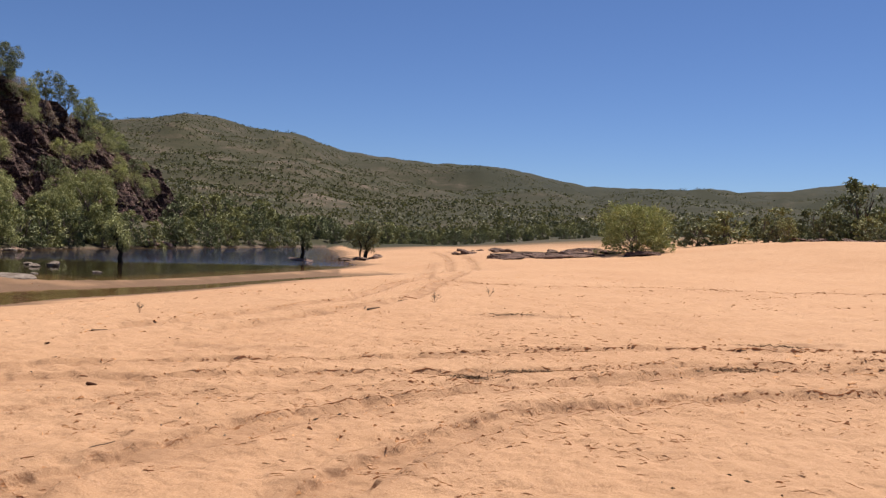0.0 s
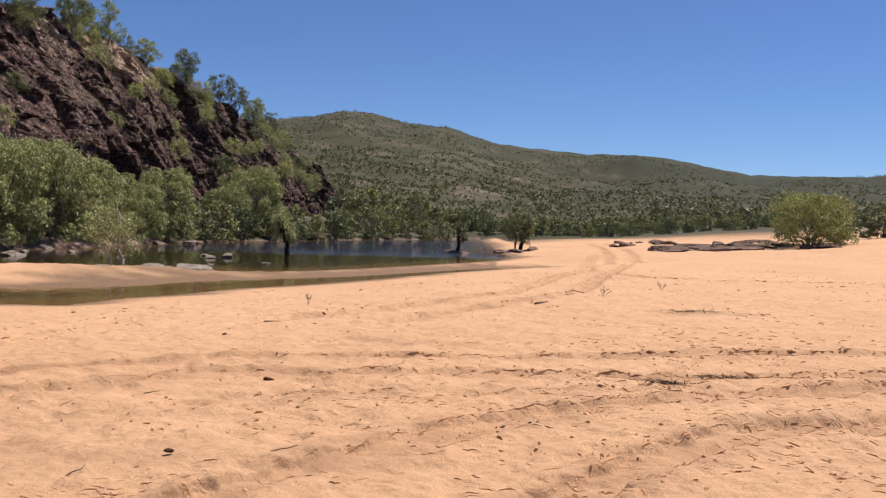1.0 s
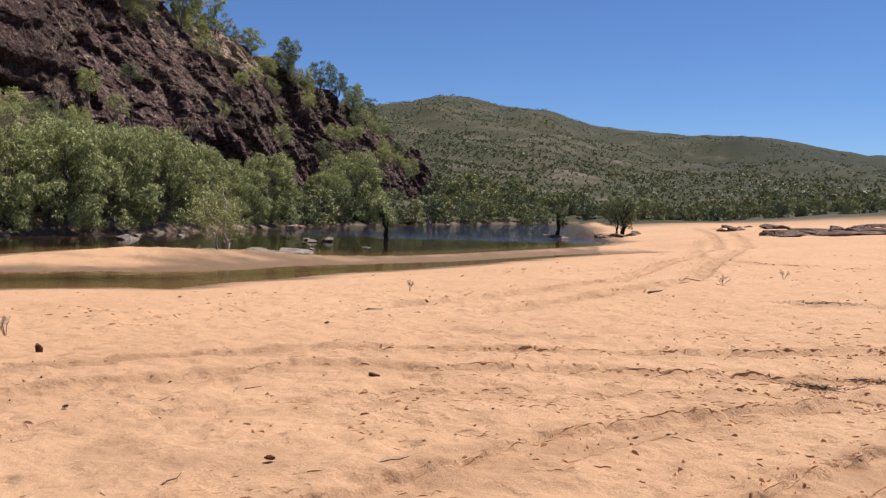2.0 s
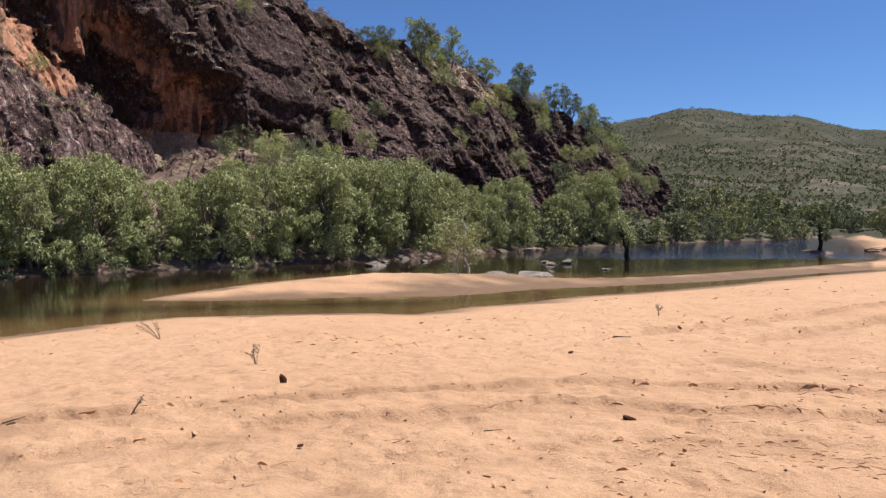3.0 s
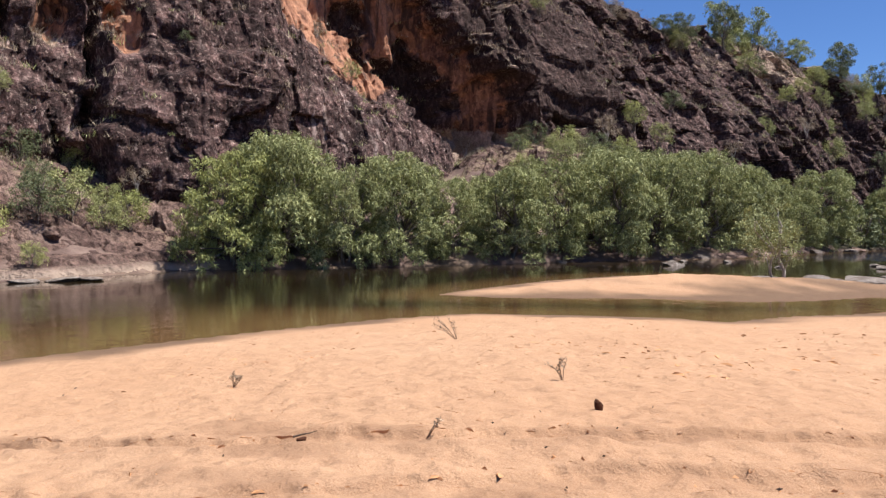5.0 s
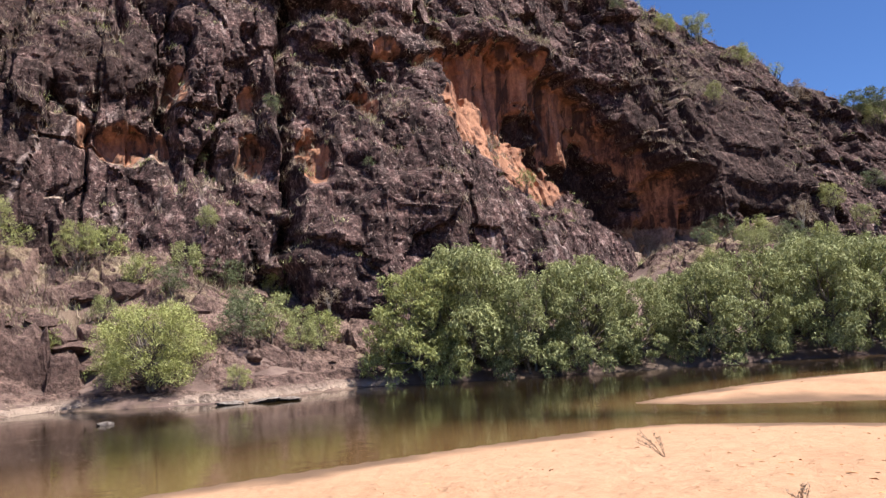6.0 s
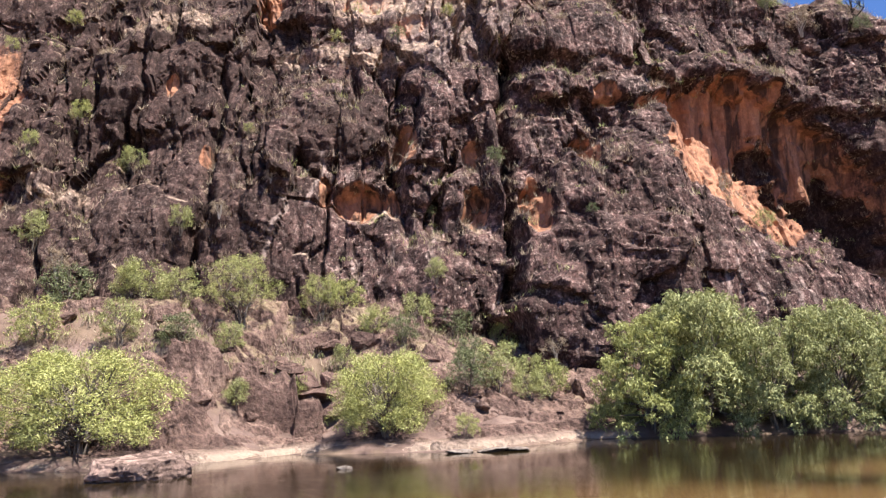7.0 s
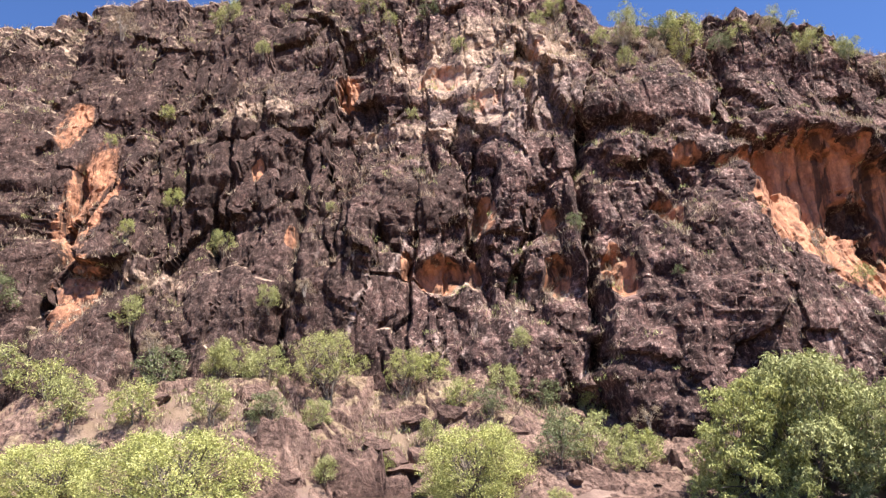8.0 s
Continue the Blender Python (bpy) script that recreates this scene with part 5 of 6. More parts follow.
rock("boulder", rock_mesh(30, 0.6, 12, level=4), -34.6, -3.9, WATER_Z + 0.18, 1.15, 1.95, 2.1, 20, "low pink-grey boulder standing in the river shallows")
for k, (x, y, s) in enumerate([(-38.9, 8.2, 0.6), (-38.9, 9.9, 0.8), (-38.5, 10.8, 0.5)]):
    rock("flat_rock", PALE_SLABS[k % 4], x, y, WATER_Z + 0.05, s, s * 1.2, 0.55, 50 * k, "flat pale rock at the edge of the water", "flat rocks in the shallows")
rock("rock_tip", PALE_ROCKS[3], -33.9, 3.3, WATER_Z + 0.02, 0.28, 0.34, 0.3, 0, "small rock just breaking the water's surface")
for k, (x, y, s) in enumerate([(-38.5, 44.8, 0.75), (-31.0, 39.2, 0.80), (-35.1, 47.1, 0.75), (-31.4, 44.7, 0.55), (-37.7, 37.8, 0.45), (-36.9, 36.4, 0.45), (-24.0, 47.2, 0.5), (-22.5, 45.1, 0.5), (-22.3, 46.7, 0.6),
                               (-17.7, 41.8, 0.36), (-23.1, 48.6, 0.45), (-38.0, 42.0, 0.5), (-37.2, 40.0, 0.4), (-33.2, 43.0, 0.4), (-26.4, 42.0, 0.3), (-19.5, 39.0, 0.3), (-34.2, 55.5, 0.6), (-35.0, 61, 0.7), (-35.0, 66, 0.8)]):
    rock("river_stone", PALE_ROCKS[k % 6], x, y, WATER_Z + 0.02 * s, s * 0.8, s * 0.9, s * 0.65, 71 * k, "pale grey stone standing out of shallow river water", "stones in the river")
for k, (x, y, s, t) in enumerate([(-22.0, 31.0, 1.3, 1), (-20.6, 30.9, 1.0, 0.8), (-19.9, 32.2, 1.4, 1.2), (-19.2, 33.8, 1.2, 1.0), (-18.5, 35.4, 1.5, 1.1), (-21.2, 32.6, 1.1, 1.0), (-20.0, 34.6, 0.9, 0.9)]):
    rock("slab", PALE_SLABS[k % 4], x, y, WATER_Z + 0.12, s * 0.68, s * 0.8, t * 0.6, 61 * k, "flat pinkish sandstone slab at the end of the sand bar", "slabs on the islet")
for k, (x, y, s) in enumerate([(-33.0, 90.5, 1.3), (-31.8, 93.5, 1.0), (-32.3, 92.2, 0.7), (-35.5, 68.0, 0.7)]):
    rock("bank_boulder", ROCKS[(k * 5) % 6], x, y, height_at(x, y) + 0.15 * s, s, s * 1.2, s, 43 * k, "pink-grey boulder on the far river bank", "boulders on the far bank")
rngb = random.Random(5)
for k in range(70):
    y = rngb.uniform(-17, 15) if k < 52 else rngb.uniform(44, 58)
    x = rngb.uniform(-54, -44) if k < 52 else rngb.uniform(-52, -45)
    s = rngb.uniform(0.3, 1.1) * (1.3 if x < -48 else 0.8)
    if shore_distance(np.array([x]), np.array([y]))[0] < 2.5:
        continue
    rock("fallen_rock", FALLEN[k % 6], x, y, height_at(x, y) + 0.12 * s, s, s * rngb.uniform(0.8, 1.4), s * rngb.uniform(0.6, 1.0), 77 * k, "broken brown sandstone block on the slope below the cliff", "fallen rocks below the cliff")
for k, (x, y, h) in enumerate([(-50.5, -0.8, 2.5), (-50.3, 0.9, 2.8), (-50.8, 2.5, 2.4), (-51.4, 4.0, 2.0), (-50.8, -2.6, 1.8)]):
    rock("rock_pillar", FALLEN[(k + 2) % 6], x + 2.6, y - 1.0, height_at(x + 2.6, y - 1.0) + 0.35, 1.1, 1.0, h, 25 * k, "upright brown sandstone block with dark joints", "standing blocks below the cliff")


# ---- small trees in and beside the river ----
def own_tree(name, x, y, z, label, category, **kw):
    kind = tree_kind(**kw)
    return plant_tree(name, kind, x, y, z, 1.0, 0.0, label, category, "")


for k, (x, y, sc) in enumerate([(-37.2, 84, 1.18), (-39.5, 88, 0.95), (-38.0, 79.5, 0.8)]):
    plant_tree("riverside_tree", RIVER_TREES[(2, 3, 2)[k]], x, y, bed(x, y), sc, 80 * k, "tall bushy green tree below the end of the cliff", "tree", "trees along the far bank")
own_tree("leaning_sapling", -20.9, 53.3, WATER_Z - 0.1, "small olive tree with a dark leaning trunk standing in the river", "tree",
         seed=401, height=3.2, radius=0.75, stems=1, lobes=12, count=2600, leaf=(0.16, 0.03), mats=(BARK_DARK, LEAF_RIVER), low=0.38, droop=0.5, lobe_size=0.36, sizes=(0.16, 0.10), lean=(-0.7, -0.3), tuft=0.3)
own_tree("flooded_sapling", -11.9, 69.8, WATER_Z - 0.1, "small dark-stemmed tree standing on a stone in the river", "tree",
         seed=402, height=3.0, radius=0.6, stems=1, lobes=6, count=900, leaf=(0.24, 0.045), mats=(BARK_DARK, LEAF_GUM), low=0.4, droop=0.4, lobe_size=0.42, sizes=(0.17, 0.10), tuft=0.3)
own_tree("thin_sapling", -19.7, 31.2, WATER_Z + 0.15, "thin pale-stemmed sapling with sparse grey-green leaves", "tree",
         seed=403, height=3.0, radius=1.0, stems=2, lobes=9, count=2800, leaf=(0.13, 0.020), mats=(BARK_PALE, LEAF_RIVER), low=0.3, droop=0.2, lobe_size=0.42, sizes=(0.07, 0.045), lean=(-0.35, -0.4), tuft=0.35)
own_tree("river_shrub", -7.4, 76.0, height_at(-7.4, 76.0) - 0.1, "small open tree among driftwood on the sand spit", "tree",
         seed=404, height=3.6, radius=1.5, stems=3, lobes=9, count=3000, leaf=(0.24, 0.045), mats=(BARK_DARK, LEAF_GUM), low=0.32, droop=0.3, lobe_size=0.4, sizes=(0.12, 0.08), tuft=0.35)
rock("stone_base", SLABS[1], -11.9, 69.8, WATER_Z + 0.06, 1.4, 0.9, 0.7, 0, "flat stone under a small tree in the river")
for k, (x, y, s) in enumerate([(-8.3, 72.8, 1.1), (-7.2, 73.4, 1.3), (-6.3, 74.6, 1.0), (-8.9, 74.2, 0.9), (-7.9, 75.4, 1.0), (-6.0, 76.2, 1.2)]):
    rock("spit_rock", ROCKS[k % 6], x, y, height_at(x, y) + 0.03, s * 0.75, s * 0.6, s * 0.38, 57 * k, "dark weathered rock among driftwood on the sand spit", "rocks on the sand spit")

# ---- bushes on the sand ----
own_tree("sand_bush", 15.6, 66.5, height_at(15.6, 66.5) - 0.1, "dense rounded olive bush standing alone on the sand", "bush",
         seed=411, height=4.1, radius=2.9, stems=6, lobes=34, count=15000, leaf=(0.20, 0.034), mats=(BARK, LEAF_CREST), low=-0.02, droop=0.2, lobe_size=0.30, sizes=(0.08, 0.06), tuft=0.30, bunch=14)
for k, (x, y, s, q) in enumerate([(24.5, 79, 0.5, 1.35), (28.0, 80, 0.55, 1.5), (31.5, 79, 0.50, 1.2), (30.6, 72.5, 0.36, 1.0), (22.0, 83, 0.55, 1.0), (38.0, 92, 0.66, 1.0), (42.5, 92, 0.75, 1.0), (46.0, 88, 0.5, 1.2), (48.0, 94, 1.25, 0.9), (52, 90, 1.0, 1.0), (44, 82, 0.35, 1.3)]):
    plant_tree("sand_shrub", FAR_TREES[k % 4], x, y, bed(x, y), s, 83 * k, "grey-green spreading bush behind the sand", "bush", "bushes behind the sand", q)
rngo = random.Random(9)
for k, (x, y, n, spread) in enumerate([(5.6, 64.0, 7, 1.5), (8.4, 68.0, 8, 1.8), (11.2, 71.0, 6, 1.6), (6.2, 75.5, 5, 1.4), (12.6, 76, 6, 1.8), (15.0, 64.4, 4, 1.2), (40, 76, 6, 2.0), (44.5, 77, 6, 2.0), (36, 80, 5, 1.6), (2.2, 76, 4, 1.6), (3.2, 88, 4, 1.2)]):
    for q in range(n):
        px, py, g = x + rngo.uniform(-1, 1) * spread, y + rngo.uniform(-1, 1) * spread * 0.7, rngo.uniform(0.25, 0.85)
        rock("rock_outcrop", FALLEN[(k + q) % 6], px, py, height_at(px, py) + 0.08 * g, g * 1.3, g, g * rngo.uniform(0.55, 1.0), rngo.uniform(-30, 30), "broken reddish-brown rock half buried in the sand", "outcrops in the sand")


RED_SLABS = [rock_mesh(91 + k, 0.22, 9, mat=SHELF) for k in range(4)]
rngs = random.Random(19)
for k in range(44):
    if k < 26:
        px = rngs.uniform(4.0, 14.5)
        py = 62.5 + 0.55 * (px - 4) + rngs.uniform(-1.5, 3.0)
    else:
        px = rngs.uniform(33, 50)
        py = 74 + rngs.uniform(-2, 4)
    g = rngs.uniform(0.5, 1.5)
    rock("flat_slab", RED_SLABS[k % 4], px, py, height_at(px, py) + 0.05, g * 1.3, g * 0.8, g * rngs.uniform(0.7, 1.2), rngs.uniform(-25, 35), "flat reddish-brown rock slab showing through the sand", "flat slabs in the sand")


def branch(name, pts, r, x, y, turn, label, group="", mat=None, category="driftwood"):
    """A dead branch lying on the sand."""
    v, f = tube(pts, np.linspace(r, r * 0.35, len(pts)), 6)
    ob = new(name, mesh_of(name, v, f, mat or DRIFT, True))
    ob.matrix_world = pose(x, y, height_at(x, y) + 0.6 * r, 0, 0, turn)
    return tagged(ob, label, category, group)


for k, (x, y, n, r) in enumerate([(5.8, 64.2, 4.2, 0.16), (7.6, 67.0, 5.0, 0.20), (9.6, 69.6, 3.6, 0.14), (4.6, 66.0, 2.6, 0.12), (-7.2, 73.0, 2.6, 0.12), (-8.6, 73.8, 2.2, 0.10), (11.8, 66, 2.8, 0.1), (41, 74, 3.5, 0.14)]):
    branch("drift_log", [(-n / 2, 0, 0.02), (-n / 5, 0.2, 0.10), (n / 5, 0.05, 0.14), (n / 2, 0.3, 0.05)], r, x, y, 15 + 23 * k, "weathered dark driftwood log on the sand", "driftwood logs")

# ---- small things on the near sand ----
def pebble(name, x, y, sx, sy, sz, turn, label, k=0):
    return rock(name, PEBBLES[k % 3], x, y, height_at(x, y) + sz * 0.35, sx, sy, sz, turn, label, category="stone")


DARK_STONE, dt, db = material("dark_stone", 0.95)
dt.links.new(ramp(dt, tex(dt, coords(dt), 6, 5, 0.6), [(0.3, (0.030, 0.012, 0.007)), (0.7, (0.095, 0.040, 0.022))]), db.inputs["Base Color"])
db.inputs["Specular IOR Level"].default_value = 0.1
PEBBLES = [rock_mesh(71 + k, 0.8, 6, DARK_STONE, 1) for k in range(3)]
pebble("upright_stone", -6.72, 7.55, 0.036, 0.045, 0.095, 20, "small dark stone standing upright in the sand", 0)
for k, (x, y, s) in enumerate([(-3.30, 7.75, 0.075), (-3.02, 5.45, 0.05), (-4.95, 5.95, 0.035), (-7.35, 5.25, 0.06), (-7.05, 5.15, 0.045), (-5.9, 3.6, 0.08), (-5.4, 11.2, 0.05), (-6.0, 4.3, 0.05), (-8.6, 7.2, 0.03)]):
    pebble("dark_pebble", x, y, s * 0.75, s * 0.55, s * 0.4, 40 * k, "small dark brown pebble lying on the sand", k)


DRY_STEM = bark_material("dry_stem", (0.16, 0.10, 0.065), (0.34, 0.235, 0.16))


def twig_plant(x, y, height, lean, n, seed, label, mat=None):
    """A leafless seedling: thin stems from one root, with buds."""
    rng = np.random.default_rng(seed)
    ob = new("seedling")
    for k in range(n):
        w = rng.random() * 2 * math.pi
        tip = np.array([math.cos(w) * height * 0.5 + lean[0], math.sin(w) * height * 0.5 + lean[1], height * (0.55 + 0.5 * rng.random())])
        mid = tip * 0.5 + np.array([*(rng.normal(size=2) * 0.02), 0.02])
        v, f = tube([(0, 0, -0.03), mid, tip], [0.0045, 0.0035, 0.0018], 5)
        part_of("stem", mesh_of("stem", v, f, DRY_STEM, True), ob)
        c = mid[None, :] * (1 - np.linspace(0.0, 1, 7))[:, None] + tip[None, :] * np.linspace(0.0, 1, 7)[:, None]
        v, f = leaves(rng, c, np.full(7, 0.022), 22, 0.030, 0.006, -0.3)
        part_of("foliage", mesh_of("foliage", v, f, mat or LEAF_DRY), ob)
    ob.matrix_world = pose(x, y, height_at(x, y))
    return tagged(ob, label, "seedling", "seedlings on the sand")


SEEDLING = "sparse dry seedling growing from bare sand"
twig_plant(-12.6, 10.55, 0.34, (-0.22, -0.12), 9, 1, SEEDLING)
twig_plant(-8.05, 8.45, 0.25, (-0.08, -0.05), 5, 2, SEEDLING)
twig_plant(-10.9, 6.15, 0.16, (0.0, 0.0), 6, 3, SEEDLING)
twig_plant(-6.9, 6.0, 0.15, (0.07, 0.02), 2, 4, SEEDLING)
twig_plant(-6.4, 17.3, 0.24, (0, 0), 5, 5, SEEDLING)
twig_plant(-0.15, 19.1, 0.24, (0.1, 0), 6, 6, SEEDLING)
twig_plant(1.35, 22.4, 0.24, (0, 0), 5, 7, SEEDLING)
for k, (x, y, n, r, a) in enumerate([(-5.45, 13.0, 0.7, 0.022, -35), (-4.35, 9.05, 0.35, 0.02, 35), (-1.4, 17.2, 0.55, 0.05, 30), (-1.6, 17.4, 0.3, 0.02, 80), (-3.3, 4.9, 0.25, 0.012, 60), (-2.3, 5.6, 0.3, 0.012, 10), (-5.8, 3.45, 0.5, 0.015, 20),
                                    (-4.4, 6.3, 0.22, 0.008, 45), (-0.9, 19.4, 0.4, 0.015, 5), (-7.4, 5.3, 0.3, 0.015, 50), (-4.0, 6.9, 0.3, 0.010, -20), (1.0, 16.4, 0.5, 0.015, 12)]):
    branch("fallen_twig", [(-n * 0.28, 0, 0.0), (-n * 0.06, 0.02, 0.015), (n * 0.1, -0.01, 0.03), (n * 0.28, 0.03, 0.04)], r * 0.5, x, y, a, "short dry twig lying on the sand", "twigs on the sand", category="twig")


def litter(name, label, category, spots, seed, size, mat, blade, turn=None):
    """Many small bits on the sand: thin blades or lumps."""
    rng = np.random.default_rng(seed)
    x, y = spots
    z = ground_height(x, y) + sand_relief(x, y) * smooth(shore_distance(x, y), 0.4, 2.5)
    n = len(x)
    L = size * (0.5 + rng.random(n) ** 2 * 1.4)
    w = rng.random(n) * math.pi
    if blade:
        a = np.stack([np.cos(w) * L, np.sin(w) * L, rng.normal(size=n) * 0.25 * L], -1)
        b = np.stack([-np.sin(w) * L * 0.16, np.cos(w) * L * 0.16, np.full(n, 0.008)], -1)
        c = np.stack([x, y, z + 0.014], -1)
        v = np.stack([c - a, c + b, c + a, c - b], 1).reshape(-1, 3)
        i = np.arange(n)[:, None] * 4
        f = np.concatenate([i + np.array([[0, 1, 2]]), i + np.array([[0, 2, 3]])])
    else:
        w = turn if turn is not None else rng.normal(size=n) * 0.9
        deep, tall = L * (0.35 + 0.4 * rng.random(n)), (0.004 + 0.014 * rng.random(n))
        a, b = np.stack([np.cos(w), np.sin(w), 0 * w], -1), np.stack([-np.sin(w), np.cos(w), 0 * w], -1)
        c, corners = np.stack([x, y, z], -1), []
        for sx, sy, up in ((-1, -0.35, 0), (1, -0.35, 0), (-0.35, -0.08, 1), (0.35, -0.08, 1), (0, 1, 0)):
            lift = tall * (0.4 + 0.9 * rng.random(n)) if up else np.full(n, -0.006)
            along, over = L * (sx + 0.3 * rng.normal(size=n) * (abs(sx) < 1)), sy * deep + 0.15 * L * rng.normal(size=n)
            corners.append(c + a * along[:, None] + b * over[:, None] + lift[:, None] * np.array([0, 0, 1.0]))
        v = np.stack(corners, 1).reshape(-1, 3)
        i = np.arange(n)[:, None] * 5
        f = np.concatenate([i + np.array([q]) for q in ((0, 1, 3), (0, 3, 2), (2, 3, 4), (0, 2, 4), (3, 1, 4))])
    tagged(new(name, mesh_of(name, v, f, mat)), label, category, kind="stuff")


def scattered(n, seed):
    rng = np.random.default_rng(seed)
    r = 4.6 + 28 * rng.random(n) ** 1.4
    a = np.radians(rng.uniform(-50, 75, n))
    x, y = -1.6 - np.sin(a) * r, 1.6 + np.cos(a) * r
    keep = (fbm(x / 1.6, y / 1.6, 3, seed) > 0.10) & (shore_distance(x, y) > 1.5) & (rng.random(n) < np.interp(np.degrees(a), [0, 35], [1.0, 0.3]))
    return x[keep], y[keep]


def rut_edges(seed):
    """Places along the lips of the wheel ruts, and the ruts' direction there."""
    rng = np.random.default_rng(seed)
    xs, ys, ws = [], [], []
    for line, half, depth in RUTS:
        p = np.array(line)
        d = np.diff(p, axis=0)
        seg = np.hypot(*d.T)
        n = int(9 * seg.sum())
        k = rng.choice(len(seg), n, p=seg / seg.sum())
        t = rng.random(n)
        side = half * np.where(rng.random(n) < 0.8, 1.05, -1.25) + rng.normal(size=n) * 0.012
        u = d[k] / seg[k][:, None]
        xs.append(p[k, 0] + d[k, 0] * t - u[:, 1] * side)
        ys.append(p[k, 1] + d[k, 1] * t + u[:, 0] * side)
        ws.append(np.arctan2(u[:, 1], u[:, 0]) + rng.normal(size=n) * 0.3)
    x, y, w = np.concatenate(xs), np.concatenate(ys), np.concatenate(ws)
    keep = ((x > -3.6) | (rng.random(len(x)) < 0.35)) & (np.hypot(x + 1.6, y - 1.6) > 2.4) & (fbm(x / 0.8, y / 0.8, 2, seed) > -0.25)
    return (x[keep], y[keep]), w[keep]


def sand_ledges(name, label, paths):
    """Small broken steps in the sand crust: an upright jagged lip that falls away behind. Each path: points, height, seed."""
    xy, way, high, rows = [], [], [], []
    for pts, h, seed in paths:
        p = np.asarray(pts, float)
        d = np.gradient(p, axis=0)
        d /= np.linalg.norm(d, axis=1, keepdims=True) + 1e-9
        n = np.stack([-d[:, 1], d[:, 0]], -1)
        n *= np.where(n[:, 1:2] + 0.2 * n[:, :1] < 0, -1, 1)
        q = p[:, 0] * 3.1 + p[:, 1] * 2.3
        p = p + n * (0.020 * vnoise(q * 0.7, q * 0, seed) + 0.012 * vnoise(q * 4, q * 0, seed + 1))[:, None]
        t = np.linspace(0, 1, len(p))
        rows.append(len(p))
        xy.append(p)
        way.append(n)
        high.append(h * np.clip(0.55 + 0.75 * vnoise(q * 7.3, q * 0, seed + 2) + 0.35 * vnoise(q * 0.35, q * 0, seed + 3), 0.0, 1.3) * np.minimum(1, 6 * np.minimum(t, 1 - t)) * (0.30 + 0.70 * smooth(p[:, 0] - 0.25 * p[:, 1], -7.5, -2.0) - 0.35 * smooth(p[:, 0], 1.0, 5.0)))
    p, n, h = np.concatenate(xy), np.concatenate(way), np.concatenate(high)

    def ground_at(q):
        return ground_height(q[:, 0], q[:, 1]) + sand_relief(q[:, 0], q[:, 1]) * smooth(shore_distance(q[:, 0], q[:, 1]), 0.4, 2.5)

    cross = []
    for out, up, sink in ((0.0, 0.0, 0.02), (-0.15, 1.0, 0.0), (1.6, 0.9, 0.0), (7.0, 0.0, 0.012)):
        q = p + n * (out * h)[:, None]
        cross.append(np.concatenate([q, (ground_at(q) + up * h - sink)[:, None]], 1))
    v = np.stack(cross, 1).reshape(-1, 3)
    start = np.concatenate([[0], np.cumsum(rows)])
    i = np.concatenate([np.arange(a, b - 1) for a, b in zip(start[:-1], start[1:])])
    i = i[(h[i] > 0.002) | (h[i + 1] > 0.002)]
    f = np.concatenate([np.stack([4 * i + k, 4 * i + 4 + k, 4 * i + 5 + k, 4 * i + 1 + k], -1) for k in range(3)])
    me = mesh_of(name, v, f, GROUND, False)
    me.materials.append(CRUST_WARM_SHADE)
    # Front faces alone take the redder colour: warm shade tint painted on.
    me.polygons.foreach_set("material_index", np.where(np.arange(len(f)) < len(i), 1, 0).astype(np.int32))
    tagged(new(name, me), label, "sand", kind="stuff")


def rut_lips():
    """The far lip of each rut and, broken, the near one."""
    out = []
    for k, (line, half, depth) in enumerate(RUTS):
        p = np.array(line, float)
        seg = np.concatenate([[0], np.cumsum(np.hypot(*np.diff(p, axis=0).T))])
        for side, tall in ((0.95, 0.15), (-1.2, 0.065)):
            u = np.arange(0, seg[-1], 0.02)
            x, y = np.interp(u, seg, p[:, 0]), np.interp(u, seg, p[:, 1])
            gx, gy = np.gradient(x), np.gradient(y)
            g = np.hypot(gx, gy) + 1e-9
            nx, ny = -gy / g, gx / g
            flip = np.where(ny + 0.2 * nx < 0, -1, 1)
            path = np.stack([x + nx * flip * half * side, y + ny * flip * half * side], -1)
            near = np.hypot(path[:, 0] + 1.6, path[:, 1] - 1.6) > 2.6
            if near.sum() > 8:
                out.append((path[near], tall * depth, 700 + 10 * k + int(side)))
    return out


def scuffs(count, seed, spread=(3.2, 32.0)):
    """Short curved breaks left by feet and wind."""
    rng = np.random.default_rng(seed)
    out = []
    r = spread[0] + (spread[1] - spread[0]) * rng.random(count) ** 1.5
    a = np.radians(rng.uniform(-50, 72, count))
    x, y = -1.6 - np.sin(a) * r, 1.6 + np.cos(a) * r
    keep = (fbm(x / 1.3, y / 1.3, 3, seed) + 0.4 * rng.random(count) > 0.35) & (shore_distance(x, y) > 1.6)
    for k in np.where(keep)[0]:
        L = 0.014 + 0.055 * rng.random() ** 2.5
        n = max(6, int(L / 0.011))
        u = np.linspace(-1, 1, n)
        w = 0.25 + 0.55 * rng.normal()
        bow = 0.25 * L * rng.normal() * (1 - u * u) + 0.12 * L * rng.normal(size=n)
        px, py = u * L, bow
        out.append((np.stack([x[k] + px * math.cos(w) - py * math.sin(w), y[k] + px * math.sin(w) + py * math.cos(w)], -1), 0.0025 + 0.0065 * rng.random() ** 2 + 0.00035 * r[k], 900 + int(k)))
    return out


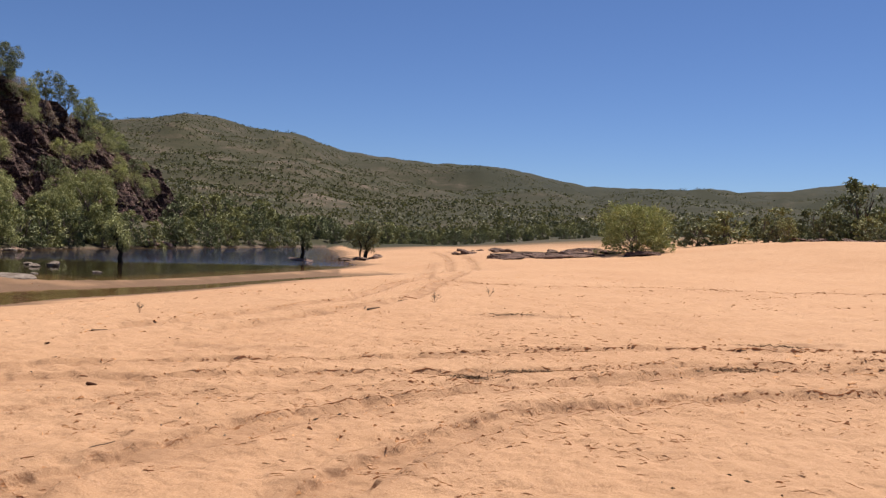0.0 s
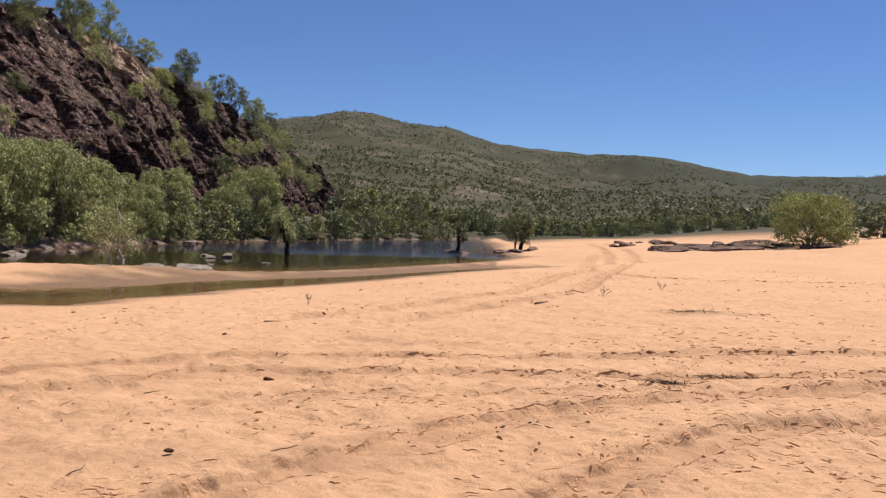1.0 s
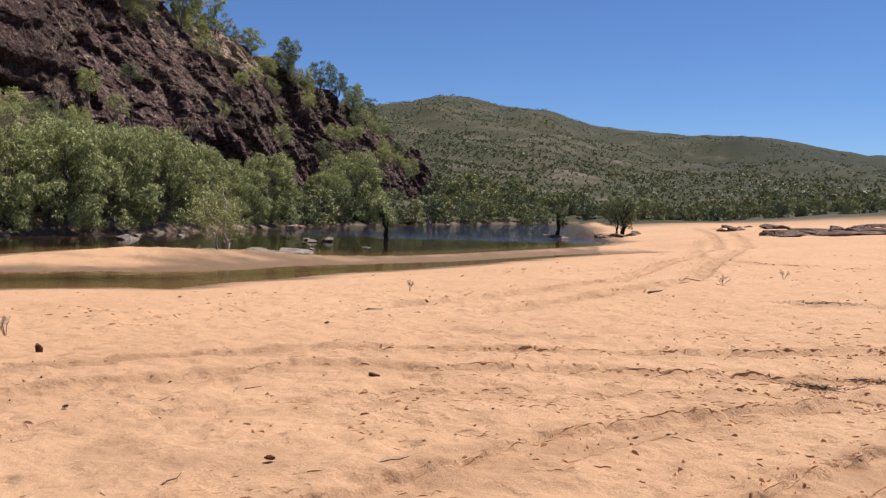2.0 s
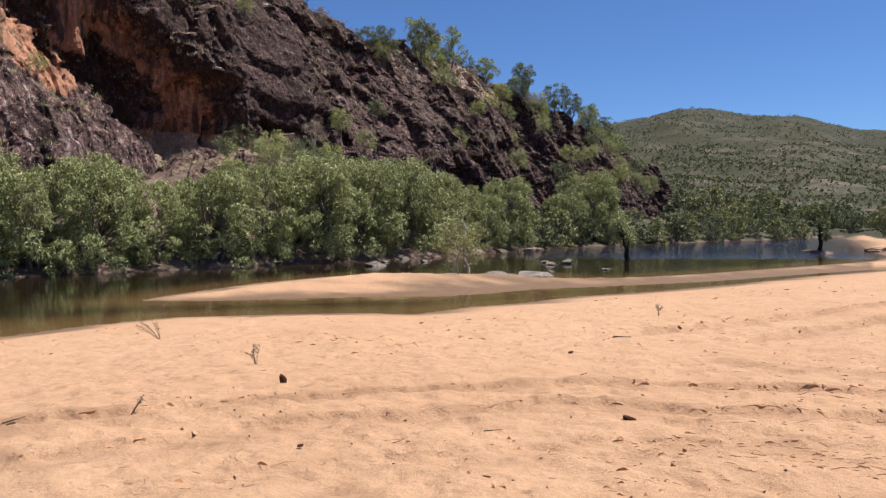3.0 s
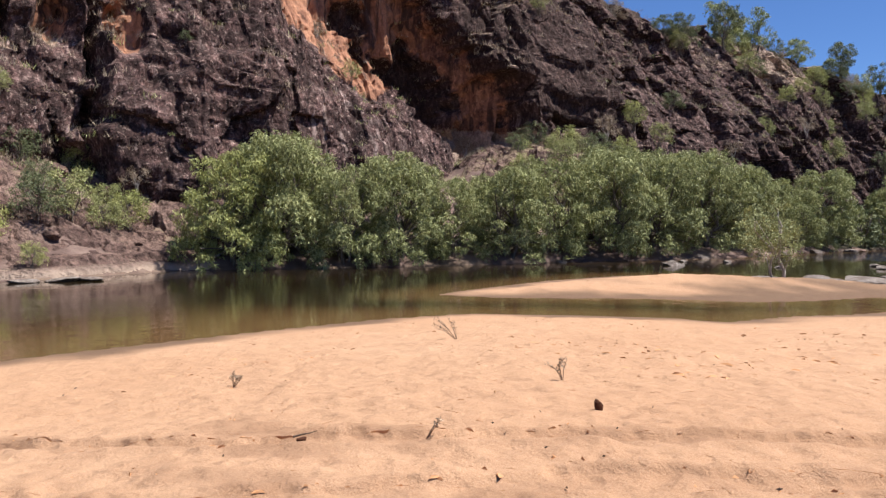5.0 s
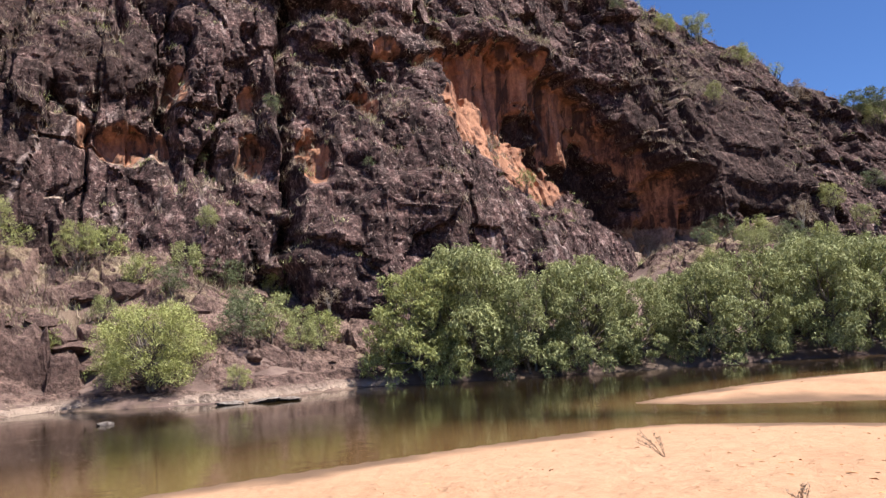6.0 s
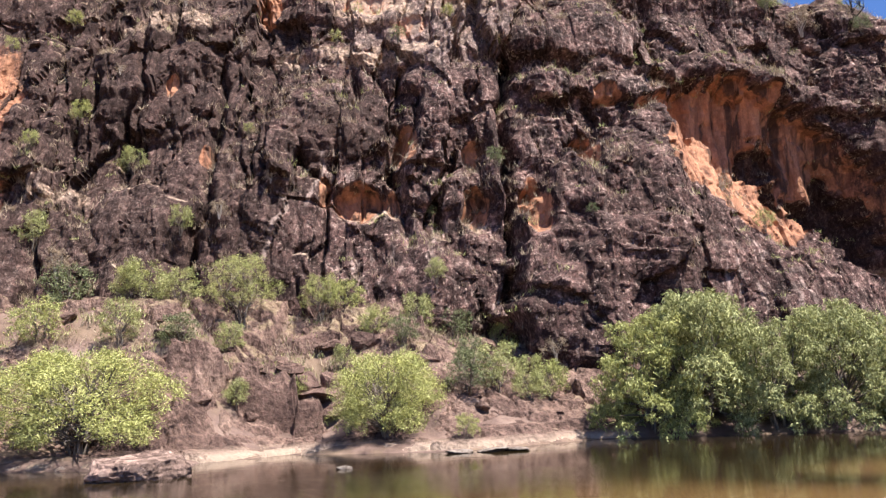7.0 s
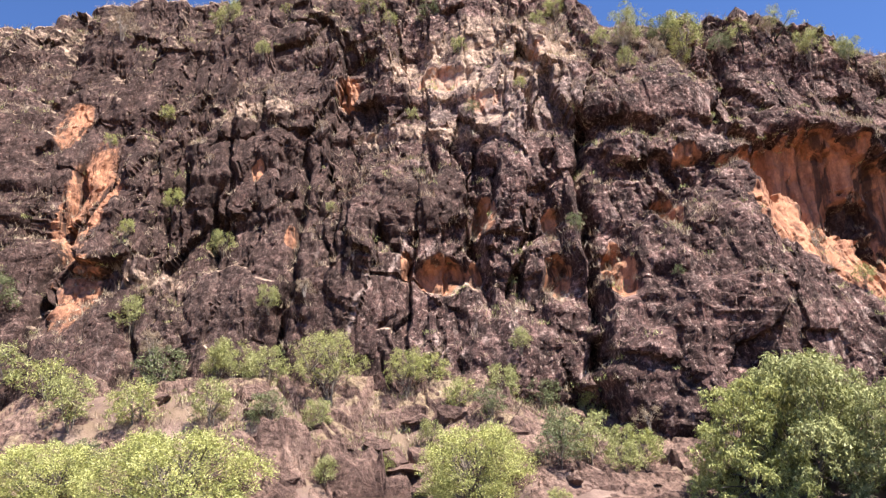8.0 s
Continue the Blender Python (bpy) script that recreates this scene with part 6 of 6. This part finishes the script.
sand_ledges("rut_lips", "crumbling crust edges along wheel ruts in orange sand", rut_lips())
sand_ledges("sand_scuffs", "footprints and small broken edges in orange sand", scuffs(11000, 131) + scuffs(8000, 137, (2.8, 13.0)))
edge_spots, edge_turn = rut_edges(61)
litter("sand_crust", "broken crust of orange sand along wheel ruts", "sand", edge_spots, 63, 0.026, CRUST_WARM_SHADE, False, edge_turn)
litter("sand_flakes", "small flakes and crumbs of dry sand crust", "sand", scattered(3500, 64), 66, 0.021, CRUST_WARM_SHADE, False)
rng_c = np.random.default_rng(68)
cr, ca = 8.5 + 30 * rng_c.random(5200) ** 1.3, np.radians(rng_c.uniform(-50, 72, 5200))
cx, cy = -1.6 - np.sin(ca) * cr, 1.6 + np.cos(ca) * cr
crusty = (fbm(cx / 2.6, cy / 2.6, 3, 69) > 0.55) & (shore_distance(cx, cy) > 1.2) & (rng_c.random(5200) < np.interp(np.degrees(ca), [10, 45], [1.0, 0.5]))
litter("crust_plates", "thin curled plates of dried sand crust", "sand", (cx[crusty], cy[crusty]), 70, 0.06, CRUST_WARM_SHADE, False)
litter("dry_litter", "brown bits of dead leaf and bark scattered on sand", "litter", scattered(900, 65), 67, 0.016, DRIFT, True)


def grass_mat(x, y, rx, ry, seed, label):
    rng = np.random.default_rng(seed)
    n = 260
    px, py = x + rng.normal(size=n) * rx * 0.5, y + rng.normal(size=n) * ry * 0.5
    c = np.stack([px, py, [height_at(a, b) for a, b in zip(px, py)]], -1)
    way = rng.normal(size=(n, 3)) * np.array([0.8, 0.8, 0.15]) + np.array([0, 0, 0.3])
    side = rng.normal(size=(n, 3)) * 0.004
    L = 0.07 * (0.5 + rng.random((n, 1)))
    v = np.stack([c - side, c + side, c + way * L], 1).reshape(-1, 3)
    tagged(new("dead_grass_patch", mesh_of("dead_grass_patch", v, np.arange(3 * n).reshape(-1, 3), DEAD_GRASS)), label, "grass", kind="stuff")


for k, (x, y, rx, ry) in enumerate([(1.1, 9.6, 0.42, 0.2), (3.7, 10.2, 0.45, 0.2), (1.4, 16.3, 0.9, 0.25), (0.3, 9.1, 0.25, 0.1), (5.2, 12.6, 0.5, 0.15)]):
    grass_mat(x, y, rx, ry, 500 + k, "flattened dead grass mat half buried in sand")
